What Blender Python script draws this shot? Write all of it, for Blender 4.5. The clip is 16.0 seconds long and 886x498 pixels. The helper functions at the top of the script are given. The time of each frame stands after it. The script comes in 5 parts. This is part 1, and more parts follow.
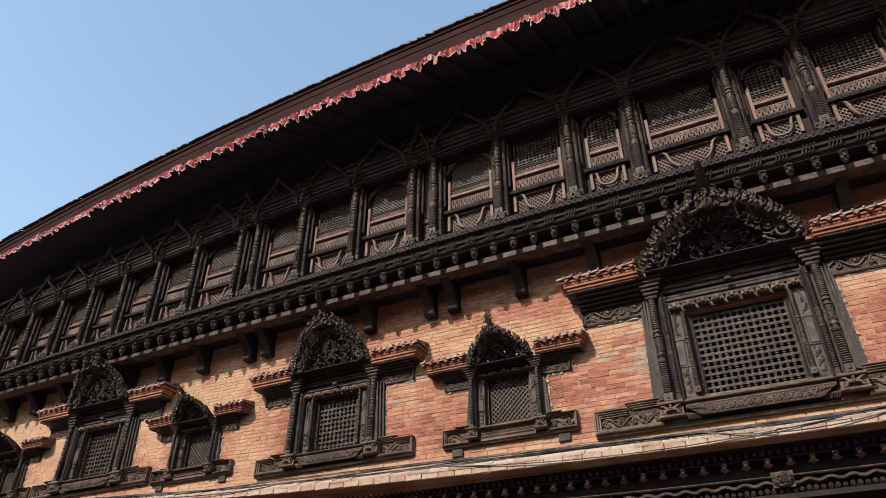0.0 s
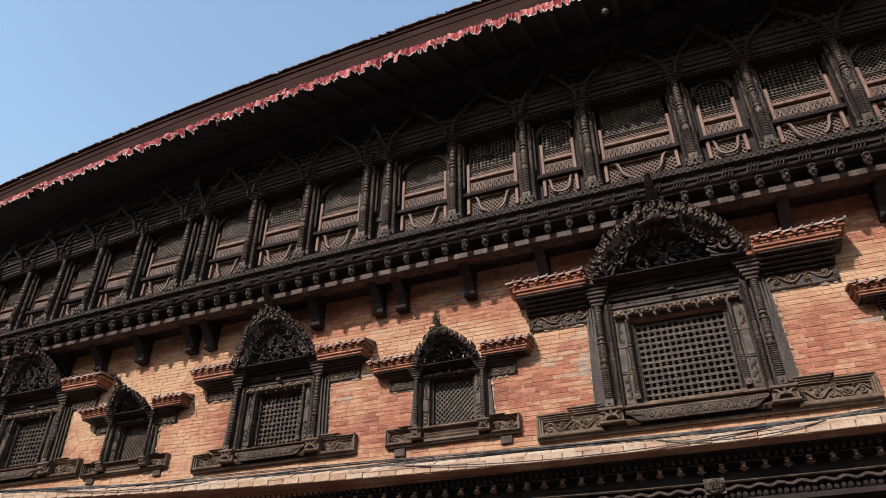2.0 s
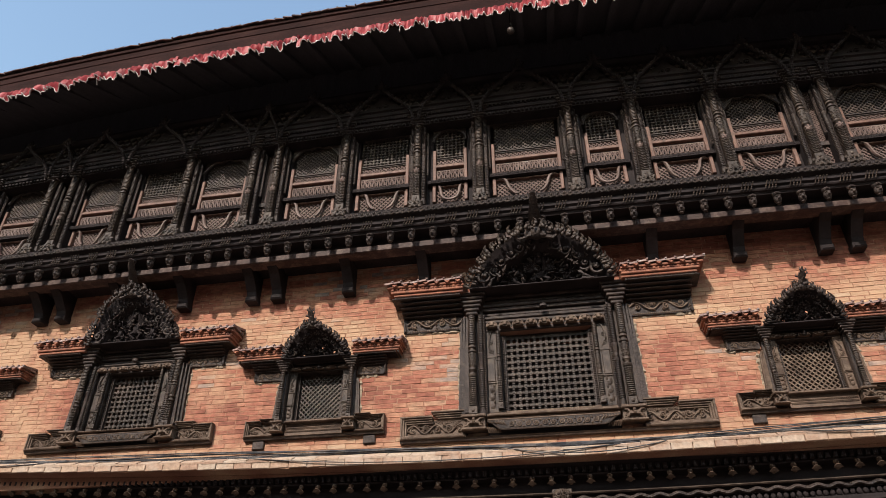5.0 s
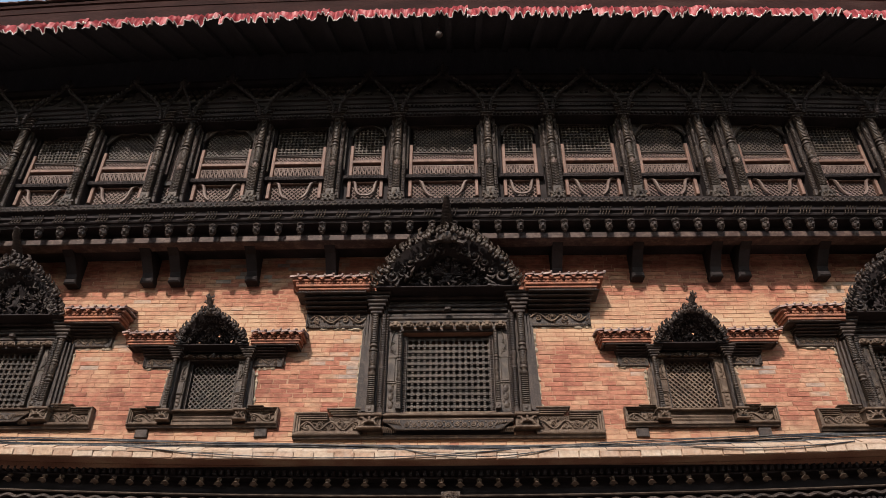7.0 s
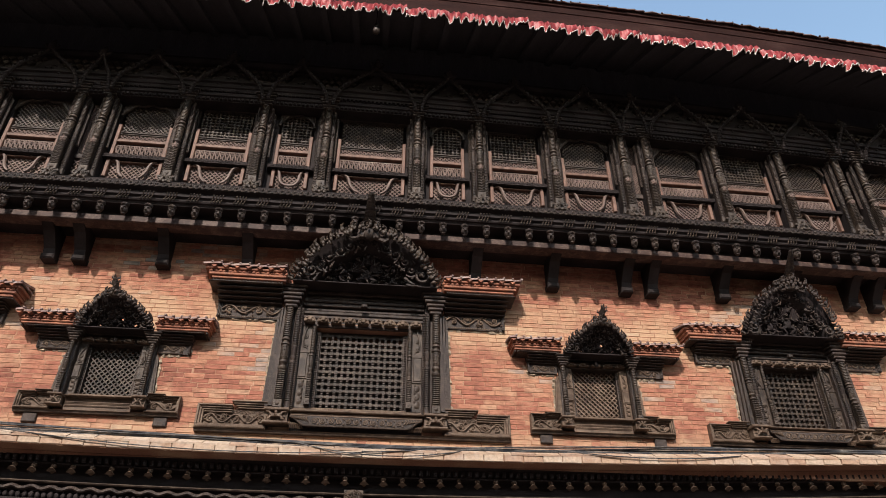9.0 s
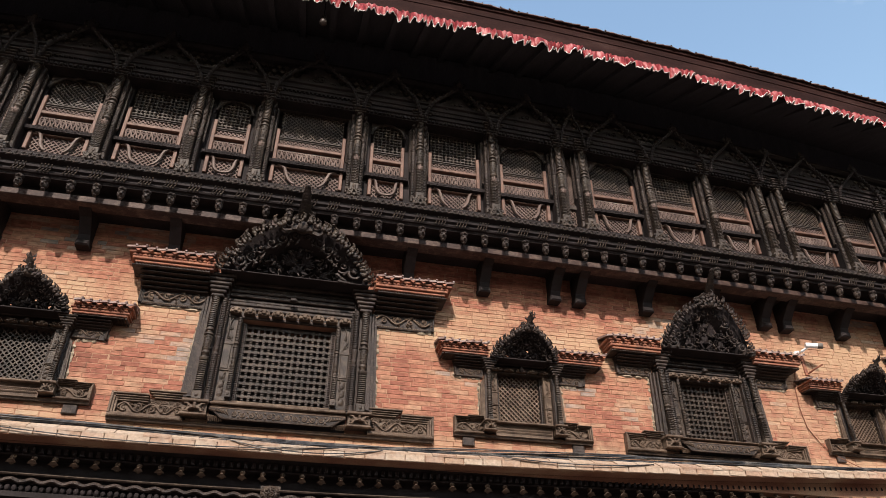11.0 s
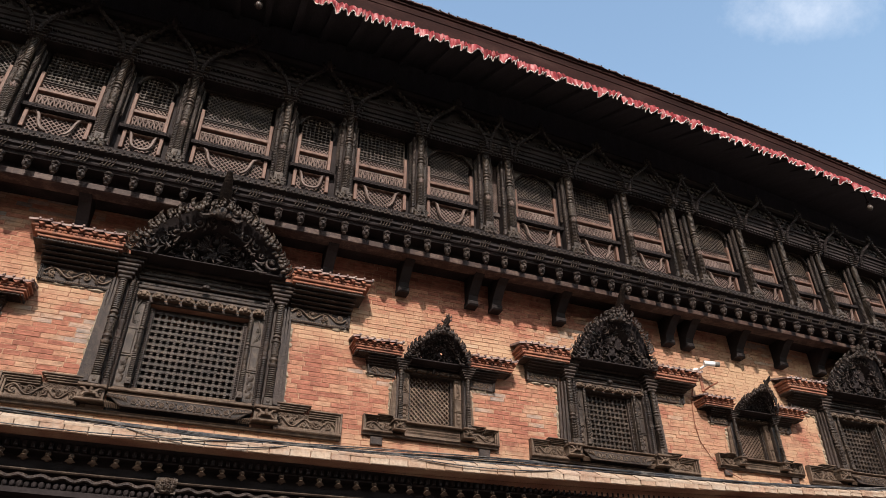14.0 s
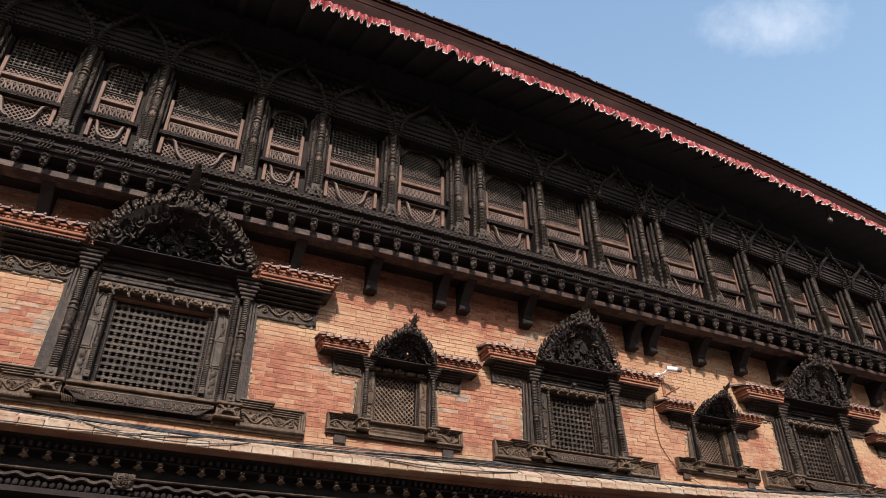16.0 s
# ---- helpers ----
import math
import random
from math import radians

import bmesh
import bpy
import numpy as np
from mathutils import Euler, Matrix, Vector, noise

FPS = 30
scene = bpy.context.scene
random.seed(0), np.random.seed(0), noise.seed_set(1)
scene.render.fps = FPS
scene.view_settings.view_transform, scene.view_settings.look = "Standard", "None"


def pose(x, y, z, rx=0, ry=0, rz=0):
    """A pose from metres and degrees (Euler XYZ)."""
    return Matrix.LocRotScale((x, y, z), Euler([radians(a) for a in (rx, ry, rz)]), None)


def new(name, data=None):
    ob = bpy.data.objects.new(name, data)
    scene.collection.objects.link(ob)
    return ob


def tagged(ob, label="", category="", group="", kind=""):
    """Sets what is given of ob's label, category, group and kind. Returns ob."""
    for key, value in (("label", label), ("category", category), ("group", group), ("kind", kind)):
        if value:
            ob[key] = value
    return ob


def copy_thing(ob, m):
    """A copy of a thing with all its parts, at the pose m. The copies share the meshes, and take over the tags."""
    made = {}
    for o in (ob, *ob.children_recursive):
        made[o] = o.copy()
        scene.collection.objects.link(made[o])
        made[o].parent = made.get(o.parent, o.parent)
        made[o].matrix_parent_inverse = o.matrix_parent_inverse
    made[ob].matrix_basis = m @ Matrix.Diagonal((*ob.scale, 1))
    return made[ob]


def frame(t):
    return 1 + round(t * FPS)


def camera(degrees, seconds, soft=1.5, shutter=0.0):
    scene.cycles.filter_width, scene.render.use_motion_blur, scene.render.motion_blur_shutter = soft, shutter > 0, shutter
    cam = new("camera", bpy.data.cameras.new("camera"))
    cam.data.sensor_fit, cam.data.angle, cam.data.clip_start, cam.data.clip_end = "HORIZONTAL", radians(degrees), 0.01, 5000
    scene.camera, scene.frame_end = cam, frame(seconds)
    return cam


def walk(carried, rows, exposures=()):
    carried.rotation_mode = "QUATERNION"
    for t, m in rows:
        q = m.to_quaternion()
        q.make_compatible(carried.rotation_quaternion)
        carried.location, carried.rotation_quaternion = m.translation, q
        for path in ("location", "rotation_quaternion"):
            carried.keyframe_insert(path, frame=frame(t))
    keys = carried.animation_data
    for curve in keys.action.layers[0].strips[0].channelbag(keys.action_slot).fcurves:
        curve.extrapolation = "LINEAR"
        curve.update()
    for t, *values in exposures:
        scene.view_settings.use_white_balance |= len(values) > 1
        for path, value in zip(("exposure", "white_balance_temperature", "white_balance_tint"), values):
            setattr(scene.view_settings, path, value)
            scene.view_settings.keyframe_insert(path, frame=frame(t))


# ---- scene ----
# Camera: a tripod that only pans, tilted up at the facade.
cam = camera(64.7, 16.0, soft=0.5)
EYE, PITCH = (0.091, -7.504, 1.6), 33.47
PAN = [
    (0.0, 26.12), (0.5, 25.36), (1.0, 24.21), (1.5, 22.88), (2.0, 21.37), (2.5, 19.76), (3.0, 17.91), (3.5, 15.94), (4.0, 13.98),
    (6.5, 3.43), (7.0, 1.14), (7.5, -1.03), (8.0, -2.99), (8.5, -4.75), (9.0, -6.57), (9.5, -8.31), (10.0, -9.97),
    (12.5, -17.01), (13.0, -18.25), (13.5, -19.49), (14.0, -20.67), (14.5, -21.69), (15.0, -22.51), (15.5, -23.15), (16.0, -23.67),
]
walk(cam, [(t, pose(*EYE, 90 + PITCH, 0, yaw)) for t, yaw in PAN], exposures=[(0.0, 0.69, 6500, 12), (4.0, 0.69, 6500, 12), (7.0, 0.67, 6500, 12), (10.0, 0.75, 6500, 12), (13.0, 0.72, 6500, 12), (16.0, 0.71, 6500, 12)])

# ---- light ----
SUN_WAY = Vector((0.27, 1.0, -0.79)).normalized()
world = bpy.data.worlds.new("world")
scene.world = world
world.use_nodes = True
wn, wl = world.node_tree.nodes, world.node_tree.links
wn.clear()
sky = wn.new("ShaderNodeTexSky")
sky.sky_type, sky.sun_disc = "NISHITA", False
sky.sun_elevation = math.asin(-SUN_WAY.z)
sky.sun_rotation = math.atan2(-SUN_WAY.x, -SUN_WAY.y)
sky.air_density, sky.dust_density, sky.ozone_density = 1.95, 1.0, 2.2
# soft clouds, thin and few
wcoord = wn.new("ShaderNodeTexCoord")
wdist = wn.new("ShaderNodeVectorMath")
wdist.operation = "DISTANCE"
CLOUD = Vector((0.602, 0.362, 0.717)).normalized()
wdist.inputs[1].default_value = (0, 0, 1)
wnoise = wn.new("ShaderNodeTexNoise")
wnoise.inputs["Scale"].default_value, wnoise.inputs["Detail"].default_value, wnoise.inputs["Roughness"].default_value = 17.0, 8.0, 0.66
wmap = wn.new("ShaderNodeMapRange")
wmap.inputs[1].default_value, wmap.inputs[2].default_value, wmap.inputs[3].default_value, wmap.inputs[4].default_value = 0.0, 0.135, 1.0, 0.0
wadd = wn.new("ShaderNodeMath")
wadd.operation = "MULTIPLY"
wramp = wn.new("ShaderNodeMapRange")
wramp.inputs[1].default_value, wramp.inputs[2].default_value, wramp.inputs[3].default_value, wramp.inputs[4].default_value = 0.22, 0.60, 0.0, 0.5
wmix = wn.new("ShaderNodeMix")
wmix.data_type = "RGBA"
wbg, wout = wn.new("ShaderNodeBackground"), wn.new("ShaderNodeOutputWorld")
wflat = wn.new("ShaderNodeMapping")
wflat.vector_type = "POINT"
CLOUD_LONG = Vector((0.916, -0.401, 0.06))
CLOUD_LONG = (CLOUD_LONG - CLOUD * CLOUD_LONG.dot(CLOUD)).normalized()
CLOUD_TURN = Matrix((CLOUD_LONG, CLOUD.cross(CLOUD_LONG), CLOUD))
wflat.inputs["Rotation"].default_value = CLOUD_TURN.to_euler()
wflat.inputs["Scale"].default_value = (1.0, 1.0, 1.0)
wsquash = wn.new("ShaderNodeVectorMath")
wsquash.operation = "MULTIPLY"
wsquash.inputs[1].default_value = (0.8, 1.9, 1.0)
wl.new(wcoord.outputs["Generated"], wflat.inputs["Vector"])
wl.new(wflat.outputs[0], wsquash.inputs[0])
wl.new(wsquash.outputs[0], wdist.inputs[0])
wl.new(wcoord.outputs["Generated"], wnoise.inputs["Vector"])
wl.new(wdist.outputs["Value"], wmap.inputs[0])
wl.new(wmap.outputs[0], wadd.inputs[0])
wl.new(wnoise.outputs["Fac"], wadd.inputs[1])
wl.new(wadd.outputs[0], wramp.inputs[0])
wl.new(wramp.outputs[0], wmix.inputs[0])
wl.new(sky.outputs[0], wmix.inputs[6])
wmix.inputs[7].default_value = (4.2, 4.5, 4.9, 1)
wl.new(wmix.outputs[2], wbg.inputs[0])
wbg.inputs[1].default_value = 0.15
wl.new(wbg.outputs[0], wout.inputs[0])
sun_data = bpy.data.lights.new("sun", "SUN")
sun_data.energy, sun_data.angle, sun_data.color = 3.75, radians(0.55), (1.0, 0.925, 0.83)
sun = new("sun", sun_data)
sun.rotation_mode = "QUATERNION"
sun.rotation_quaternion = SUN_WAY.to_track_quat("-Z", "Y")


# ---- materials ----
def material(name, stops, scale=6.0, rough=0.75, bump=0.3, stretch=(1, 1, 1), fine=60.0, piece=0.0, dirt=None, dirt_scale=2.5, dirt_amount=0.4, metal=0.0, spec=0.3, carve=0.0, carve_scale=38.0, overlay=0.55, band=None, clean=0.48):
    """A surface of several tones: coarse noise and, for pieces, one tone a piece; fine grain as bump; dirt on top."""
    m = bpy.data.materials.new(name)
    m.use_nodes = True
    n, l = m.node_tree.nodes, m.node_tree.links
    bsdf = n["Principled BSDF"]
    bsdf.inputs["Roughness"].default_value = rough
    bsdf.inputs["Metallic"].default_value = metal
    bsdf.inputs["Specular IOR Level"].default_value = spec
    tc, mp = n.new("ShaderNodeTexCoord"), n.new("ShaderNodeMapping")
    mp.inputs["Scale"].default_value = stretch
    geo = n.new("ShaderNodeNewGeometry")
    l.new(geo.outputs["Position"], mp.inputs["Vector"])
    coarse, grain = n.new("ShaderNodeTexNoise"), n.new("ShaderNodeTexNoise")
    coarse.inputs["Scale"].default_value, coarse.inputs["Detail"].default_value = scale, 5
    grain.inputs["Scale"].default_value, grain.inputs["Detail"].default_value, grain.inputs["Roughness"].default_value = fine, 5, 0.65
    l.new(mp.outputs[0], coarse.inputs["Vector"])
    l.new(mp.outputs[0], grain.inputs["Vector"])
    ramp = n.new("ShaderNodeValToRGB")
    e = ramp.color_ramp.elements
    while len(e) < len(stops):
        e.new(0.5)
    for k, (p, c) in enumerate(stops):
        e[k].position, e[k].color = p, (*c, 1)
    fac = coarse.outputs["Fac"]
    if piece:
        info = n.new("ShaderNodeObjectInfo")
        add, frac, mix = n.new("ShaderNodeMath"), n.new("ShaderNodeMath"), n.new("ShaderNodeMix")
        frac.operation = "FRACT"
        l.new(info.outputs["Random"], add.inputs[0])
        l.new(geo.outputs["Random Per Island"], add.inputs[1])
        l.new(add.outputs[0], frac.inputs[0])
        mix.inputs[0].default_value = piece
        l.new(coarse.outputs["Fac"], mix.inputs[2])
        l.new(frac.outputs[0], mix.inputs[3])
        fac = mix.outputs[0]
    l.new(fac, ramp.inputs[0])
    colour = ramp.outputs[0]
    # grain lightens and darkens
    gm = n.new("ShaderNodeMix")
    gm.data_type, gm.blend_type = "RGBA", "OVERLAY"
    gm.inputs[0].default_value = overlay
    l.new(colour, gm.inputs[6])
    l.new(grain.outputs["Fac"], gm.inputs[7])
    colour = gm.outputs[2]
    if dirt:
        dn, dr, dm = n.new("ShaderNodeTexNoise"), n.new("ShaderNodeMapRange"), n.new("ShaderNodeMix")
        dn.inputs["Scale"].default_value, dn.inputs["Detail"].default_value, dn.inputs["Roughness"].default_value = dirt_scale, 8, 0.7
        l.new(geo.outputs["Position"], dn.inputs["Vector"])
        dr.inputs[1].default_value, dr.inputs[2].default_value, dr.inputs[3].default_value, dr.inputs[4].default_value = clean, clean + 0.24, 0.0, dirt_amount
        level = dn.outputs["Fac"]
        if band:  # two bands of ochre wash, one above and one along the ledge
            sep, off, size, up, more = n.new("ShaderNodeSeparateXYZ"), n.new("ShaderNodeMath"), n.new("ShaderNodeMath"), n.new("ShaderNodeMapRange"), n.new("ShaderNodeMath")
            off.operation, size.operation = "SUBTRACT", "ABSOLUTE"
            off.inputs[1].default_value = band[0]
            up.inputs[1].default_value, up.inputs[2].default_value, up.inputs[3].default_value, up.inputs[4].default_value = 0.0, band[1], band[2], 0.0
            l.new(geo.outputs["Position"], sep.inputs[0])
            l.new(sep.outputs["Z"], off.inputs[0])
            l.new(off.outputs[0], size.inputs[0])
            low_off, low_size, low_wide, least = (n.new("ShaderNodeMath") for _ in range(4))
            low_off.operation, low_size.operation, low_wide.operation, least.operation = "SUBTRACT", "ABSOLUTE", "MULTIPLY", "MINIMUM"
            low_off.inputs[1].default_value, low_wide.inputs[1].default_value = 4.06, 1.8
            l.new(sep.outputs["Z"], low_off.inputs[0])
            l.new(low_off.outputs[0], low_size.inputs[0])
            l.new(low_size.outputs[0], low_wide.inputs[0])
            l.new(low_wide.outputs[0], least.inputs[0])
            l.new(size.outputs[0], least.inputs[1])
            l.new(least.outputs[0], up.inputs[0])
            l.new(level, more.inputs[0])
            l.new(up.outputs[0], more.inputs[1])
            # and more of it towards the ends of the facade
            side, ends, most = n.new("ShaderNodeMath"), n.new("ShaderNodeMapRange"), n.new("ShaderNodeMath")
            side.operation = "ABSOLUTE"
            ends.inputs[1].default_value, ends.inputs[2].default_value, ends.inputs[3].default_value, ends.inputs[4].default_value = 3.0, 10.0, 0.0, 0.17
            l.new(sep.outputs["X"], side.inputs[0])
            l.new(side.outputs[0], ends.inputs[0])
            l.new(more.outputs[0], most.inputs[0])
            l.new(ends.outputs[0], most.inputs[1])
            level = most.outputs[0]
        l.new(level, dr.inputs[0])
        dm.data_type = "RGBA"
        l.new(dr.outputs[0], dm.inputs[0])
        l.new(colour, dm.inputs[6])
        dm.inputs[7].default_value = (*dirt, 1)
        colour = dm.outputs[2]
    l.new(colour, bsdf.inputs["Base Color"])
    b = n.new("ShaderNodeBump")
    b.inputs["Strength"].default_value, b.inputs["Distance"].default_value = bump, 0.01
    l.new(grain.outputs["Fac"], b.inputs["Height"])
    if carve:
        vo, b2 = n.new("ShaderNodeTexVoronoi"), n.new("ShaderNodeBump")
        vo.feature = "SMOOTH_F1"
        vo.inputs["Scale"].default_value, vo.inputs["Smoothness"].default_value = carve_scale, 0.25
        l.new(geo.outputs["Position"], vo.inputs["Vector"])
        b2.invert = True
        b2.inputs["Strength"].default_value, b2.inputs["Distance"].default_value = carve, 0.02
        l.new(vo.outputs["Distance"], b2.inputs["Height"])
        l.new(b2.outputs[0], b.inputs["Normal"])
    l.new(b.outputs[0], bsdf.inputs["Normal"])
    return m


BRICK = material("brick", [(0.22, (0.135, 0.057, 0.041)), (0.33, (0.188, 0.072, 0.049)), (0.42, (0.245, 0.093, 0.062)), (0.50, (0.280, 0.116, 0.075)), (0.58, (0.305, 0.146, 0.091)), (0.635, (0.315, 0.182, 0.118)), (0.665, (0.275, 0.190, 0.148)), (0.70, (0.170, 0.139, 0.125))],
                 scale=0.9, rough=0.9, bump=1.0, fine=20, piece=0.25, stretch=(0.5, 1, 1.3), dirt=(0.43, 0.292, 0.180), dirt_scale=1.6, dirt_amount=0.68, overlay=1.0, band=(5.50, 0.50, 0.22), clean=0.53, spec=0.15)
PALE_BRICK = material("ledge_brick", [(0.0, (0.232, 0.131, 0.091)), (0.4, (0.327, 0.217, 0.148)), (0.7, (0.361, 0.270, 0.200)), (1.0, (0.327, 0.148, 0.087))],
                      scale=2.0, rough=0.92, bump=0.7, fine=30, piece=0.6, dirt=(0.42, 0.36, 0.30), dirt_scale=4.0, dirt_amount=0.5, overlay=0.7)
MORTAR = material("mortar", [(0.3, (0.19, 0.085, 0.054)), (0.5, (0.265, 0.135, 0.084)), (0.7, (0.36, 0.23, 0.145))], scale=2.2, rough=0.95, bump=0.6)
TERRA = material("terracotta", [(0.2, (0.13, 0.050, 0.034)), (0.5, (0.24, 0.092, 0.055)), (0.8, (0.34, 0.145, 0.080))], scale=7, rough=0.85, bump=0.6, fine=40, dirt=(0.055, 0.038, 0.032), dirt_scale=9, dirt_amount=0.85, overlay=0.7)
ROOF_TILE = material("dark_roof_tile", [(0.2, (0.045, 0.028, 0.025)), (0.5, (0.085, 0.055, 0.048)), (0.8, (0.14, 0.10, 0.088))], scale=8, rough=0.9, bump=0.6, piece=0.4, spec=0.1)
TILE = material("roof_tile", [(0.2, (0.10, 0.06, 0.055)), (0.5, (0.22, 0.14, 0.12)), (0.8, (0.34, 0.25, 0.22))], scale=8, rough=0.9, bump=0.6, piece=0.4, dirt=(0.42, 0.38, 0.36), dirt_scale=12, dirt_amount=0.6)
WOOD = material("old_wood", [(0.25, (0.0128, 0.0083, 0.0070)), (0.5, (0.0275, 0.0180, 0.0150)), (0.8, (0.064, 0.043, 0.035))], scale=5, rough=0.5, bump=0.85, fine=80, stretch=(1.6, 1.6, 0.4), dirt=(0.13, 0.092, 0.066), dirt_scale=16, dirt_amount=0.45, carve=0.12, spec=0.25)
DUSTY = material("dusty_wood", [(0.25, (0.0158, 0.0105, 0.0080)), (0.5, (0.0350, 0.0236, 0.0180)), (0.8, (0.080, 0.056, 0.043))], scale=6, rough=0.5, bump=0.6, fine=65, spec=0.24, dirt=(0.18, 0.132, 0.095), dirt_scale=14, dirt_amount=0.45, carve=0.12, carve_scale=50)
CARVED = material("carved_dusty_wood", [(0.25, (0.040, 0.0245, 0.0165)), (0.5, (0.086, 0.0545, 0.0375)), (0.8, (0.170, 0.115, 0.081))], scale=6, rough=0.6, bump=0.6, fine=65, spec=0.2, dirt=(0.24, 0.18, 0.13), dirt_scale=14, dirt_amount=0.45)
BRACE = material("brown_wood", [(0.25, (0.065, 0.040, 0.032)), (0.5, (0.11, 0.070, 0.056)), (0.8, (0.18, 0.125, 0.105))], scale=6, rough=0.6, bump=0.4, fine=50)
DARK = material("black_wood", [(0.3, (0.0128, 0.0095, 0.0092)), (0.7, (0.029, 0.0215, 0.0210))], scale=4, rough=0.75, bump=0.4, fine=40, spec=0.13)
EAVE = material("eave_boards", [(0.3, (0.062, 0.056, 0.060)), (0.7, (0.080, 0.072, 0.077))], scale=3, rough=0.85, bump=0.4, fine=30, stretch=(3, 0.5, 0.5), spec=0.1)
BEAM = material("beam_wood", [(0.25, (0.020, 0.0095, 0.007)), (0.5, (0.036, 0.017, 0.0125)), (0.8, (0.070, 0.037, 0.028))], scale=5, rough=0.65, bump=0.4, fine=35, stretch=(0.6, 2, 2), dirt=(0.20, 0.14, 0.11), dirt_scale=8, dirt_amount=0.5)
RED_WOOD = material("reddish_wood", [(0.25, (0.072, 0.036, 0.026)), (0.5, (0.135, 0.070, 0.050)), (0.8, (0.21, 0.122, 0.092))], scale=5, rough=0.6, bump=0.35, fine=35, stretch=(3, 3, 0.6), dirt=(0.045, 0.028, 0.022), dirt_scale=9, dirt_amount=0.8)
GRILLE = material("grille_wood", [(0.25, (0.070, 0.045, 0.038)), (0.6, (0.145, 0.098, 0.083)), (0.85, (0.24, 0.176, 0.152))], scale=6, rough=0.75, bump=0.4, fine=50)
FASCIA = material("fascia_wood", [(0.25, (0.013, 0.0052, 0.0045)), (0.6, (0.026, 0.0105, 0.0088)), (0.85, (0.050, 0.026, 0.022))], scale=3, rough=0.8, bump=0.5, stretch=(0.5, 2, 2), fine=30, spec=0.07)
# upright dark red and pink streaks put the pleats' shade and light into the colour
CLOTH = material("fold_toned_red_cloth", [(0.36, (0.085, 0.004, 0.006)), (0.46, (0.20, 0.014, 0.018)), (0.54, (0.30, 0.065, 0.066)), (0.66, (0.42, 0.185, 0.178))], scale=4.5, rough=0.8, bump=0.25, fine=70, dirt=(0.22, 0.012, 0.015), dirt_scale=2.0, dirt_amount=0.5, stretch=(5.0, 1.5, 1.2))
HEM = material("white_hem", [(0.3, (0.62, 0.55, 0.52)), (0.7, (0.78, 0.74, 0.70))], scale=8, rough=0.85, bump=0.2)
CABLE = material("cable_rubber", [(0.3, (0.018, 0.018, 0.020)), (0.7, (0.05, 0.05, 0.055))], scale=6, rough=0.7, bump=0.1, spec=0.15, dirt=(0.30, 0.26, 0.22), dirt_scale=5, dirt_amount=0.6)
GROUND = material("paving", [(0.2, (0.080, 0.058, 0.048)), (0.5, (0.12, 0.090, 0.075)), (0.8, (0.17, 0.13, 0.11))], scale=1.5, rough=0.9, bump=0.5, fine=20)
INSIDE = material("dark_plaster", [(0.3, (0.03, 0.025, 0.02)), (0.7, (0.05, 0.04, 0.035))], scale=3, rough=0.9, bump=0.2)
WHITE = material("white_plastic", [(0.3, (0.70, 0.70, 0.70)), (0.7, (0.80, 0.80, 0.80))], scale=4, rough=0.4, bump=0.05)
BULB = material("frosted_bulb", [(0.3, (0.05, 0.035, 0.03)), (0.7, (0.08, 0.06, 0.05))], scale=4, rough=0.4, bump=0.05)
CRUMB = material("old_mortar", [(0.3, (0.17, 0.13, 0.09)), (0.5, (0.27, 0.21, 0.15)), (0.7, (0.36, 0.29, 0.21))], scale=9, rough=0.95, bump=0.9, fine=60)
PLASTER = material("pale_old_brick", [(0.3, (0.17, 0.115, 0.090)), (0.7, (0.27, 0.19, 0.15))], scale=4, rough=0.9, bump=0.4)


# ---- mesh helpers ----
def sag(x, z):
    """How far the old facade has settled: its ends have sunk in above and crept up below."""
    return x * x * (0.0030 - 0.0018 * (z - 4.1))


def bow(x, y, z):
    """How the eaves draw back, and rise with it, towards the ends of the facade."""
    d = 0.0030 * x * x * min(1.0, max(0.0, (-y - 0.2) / 1.4))
    return (x, y + d, 1.6 + (z - 1.6) * (1 + d / 5.84))


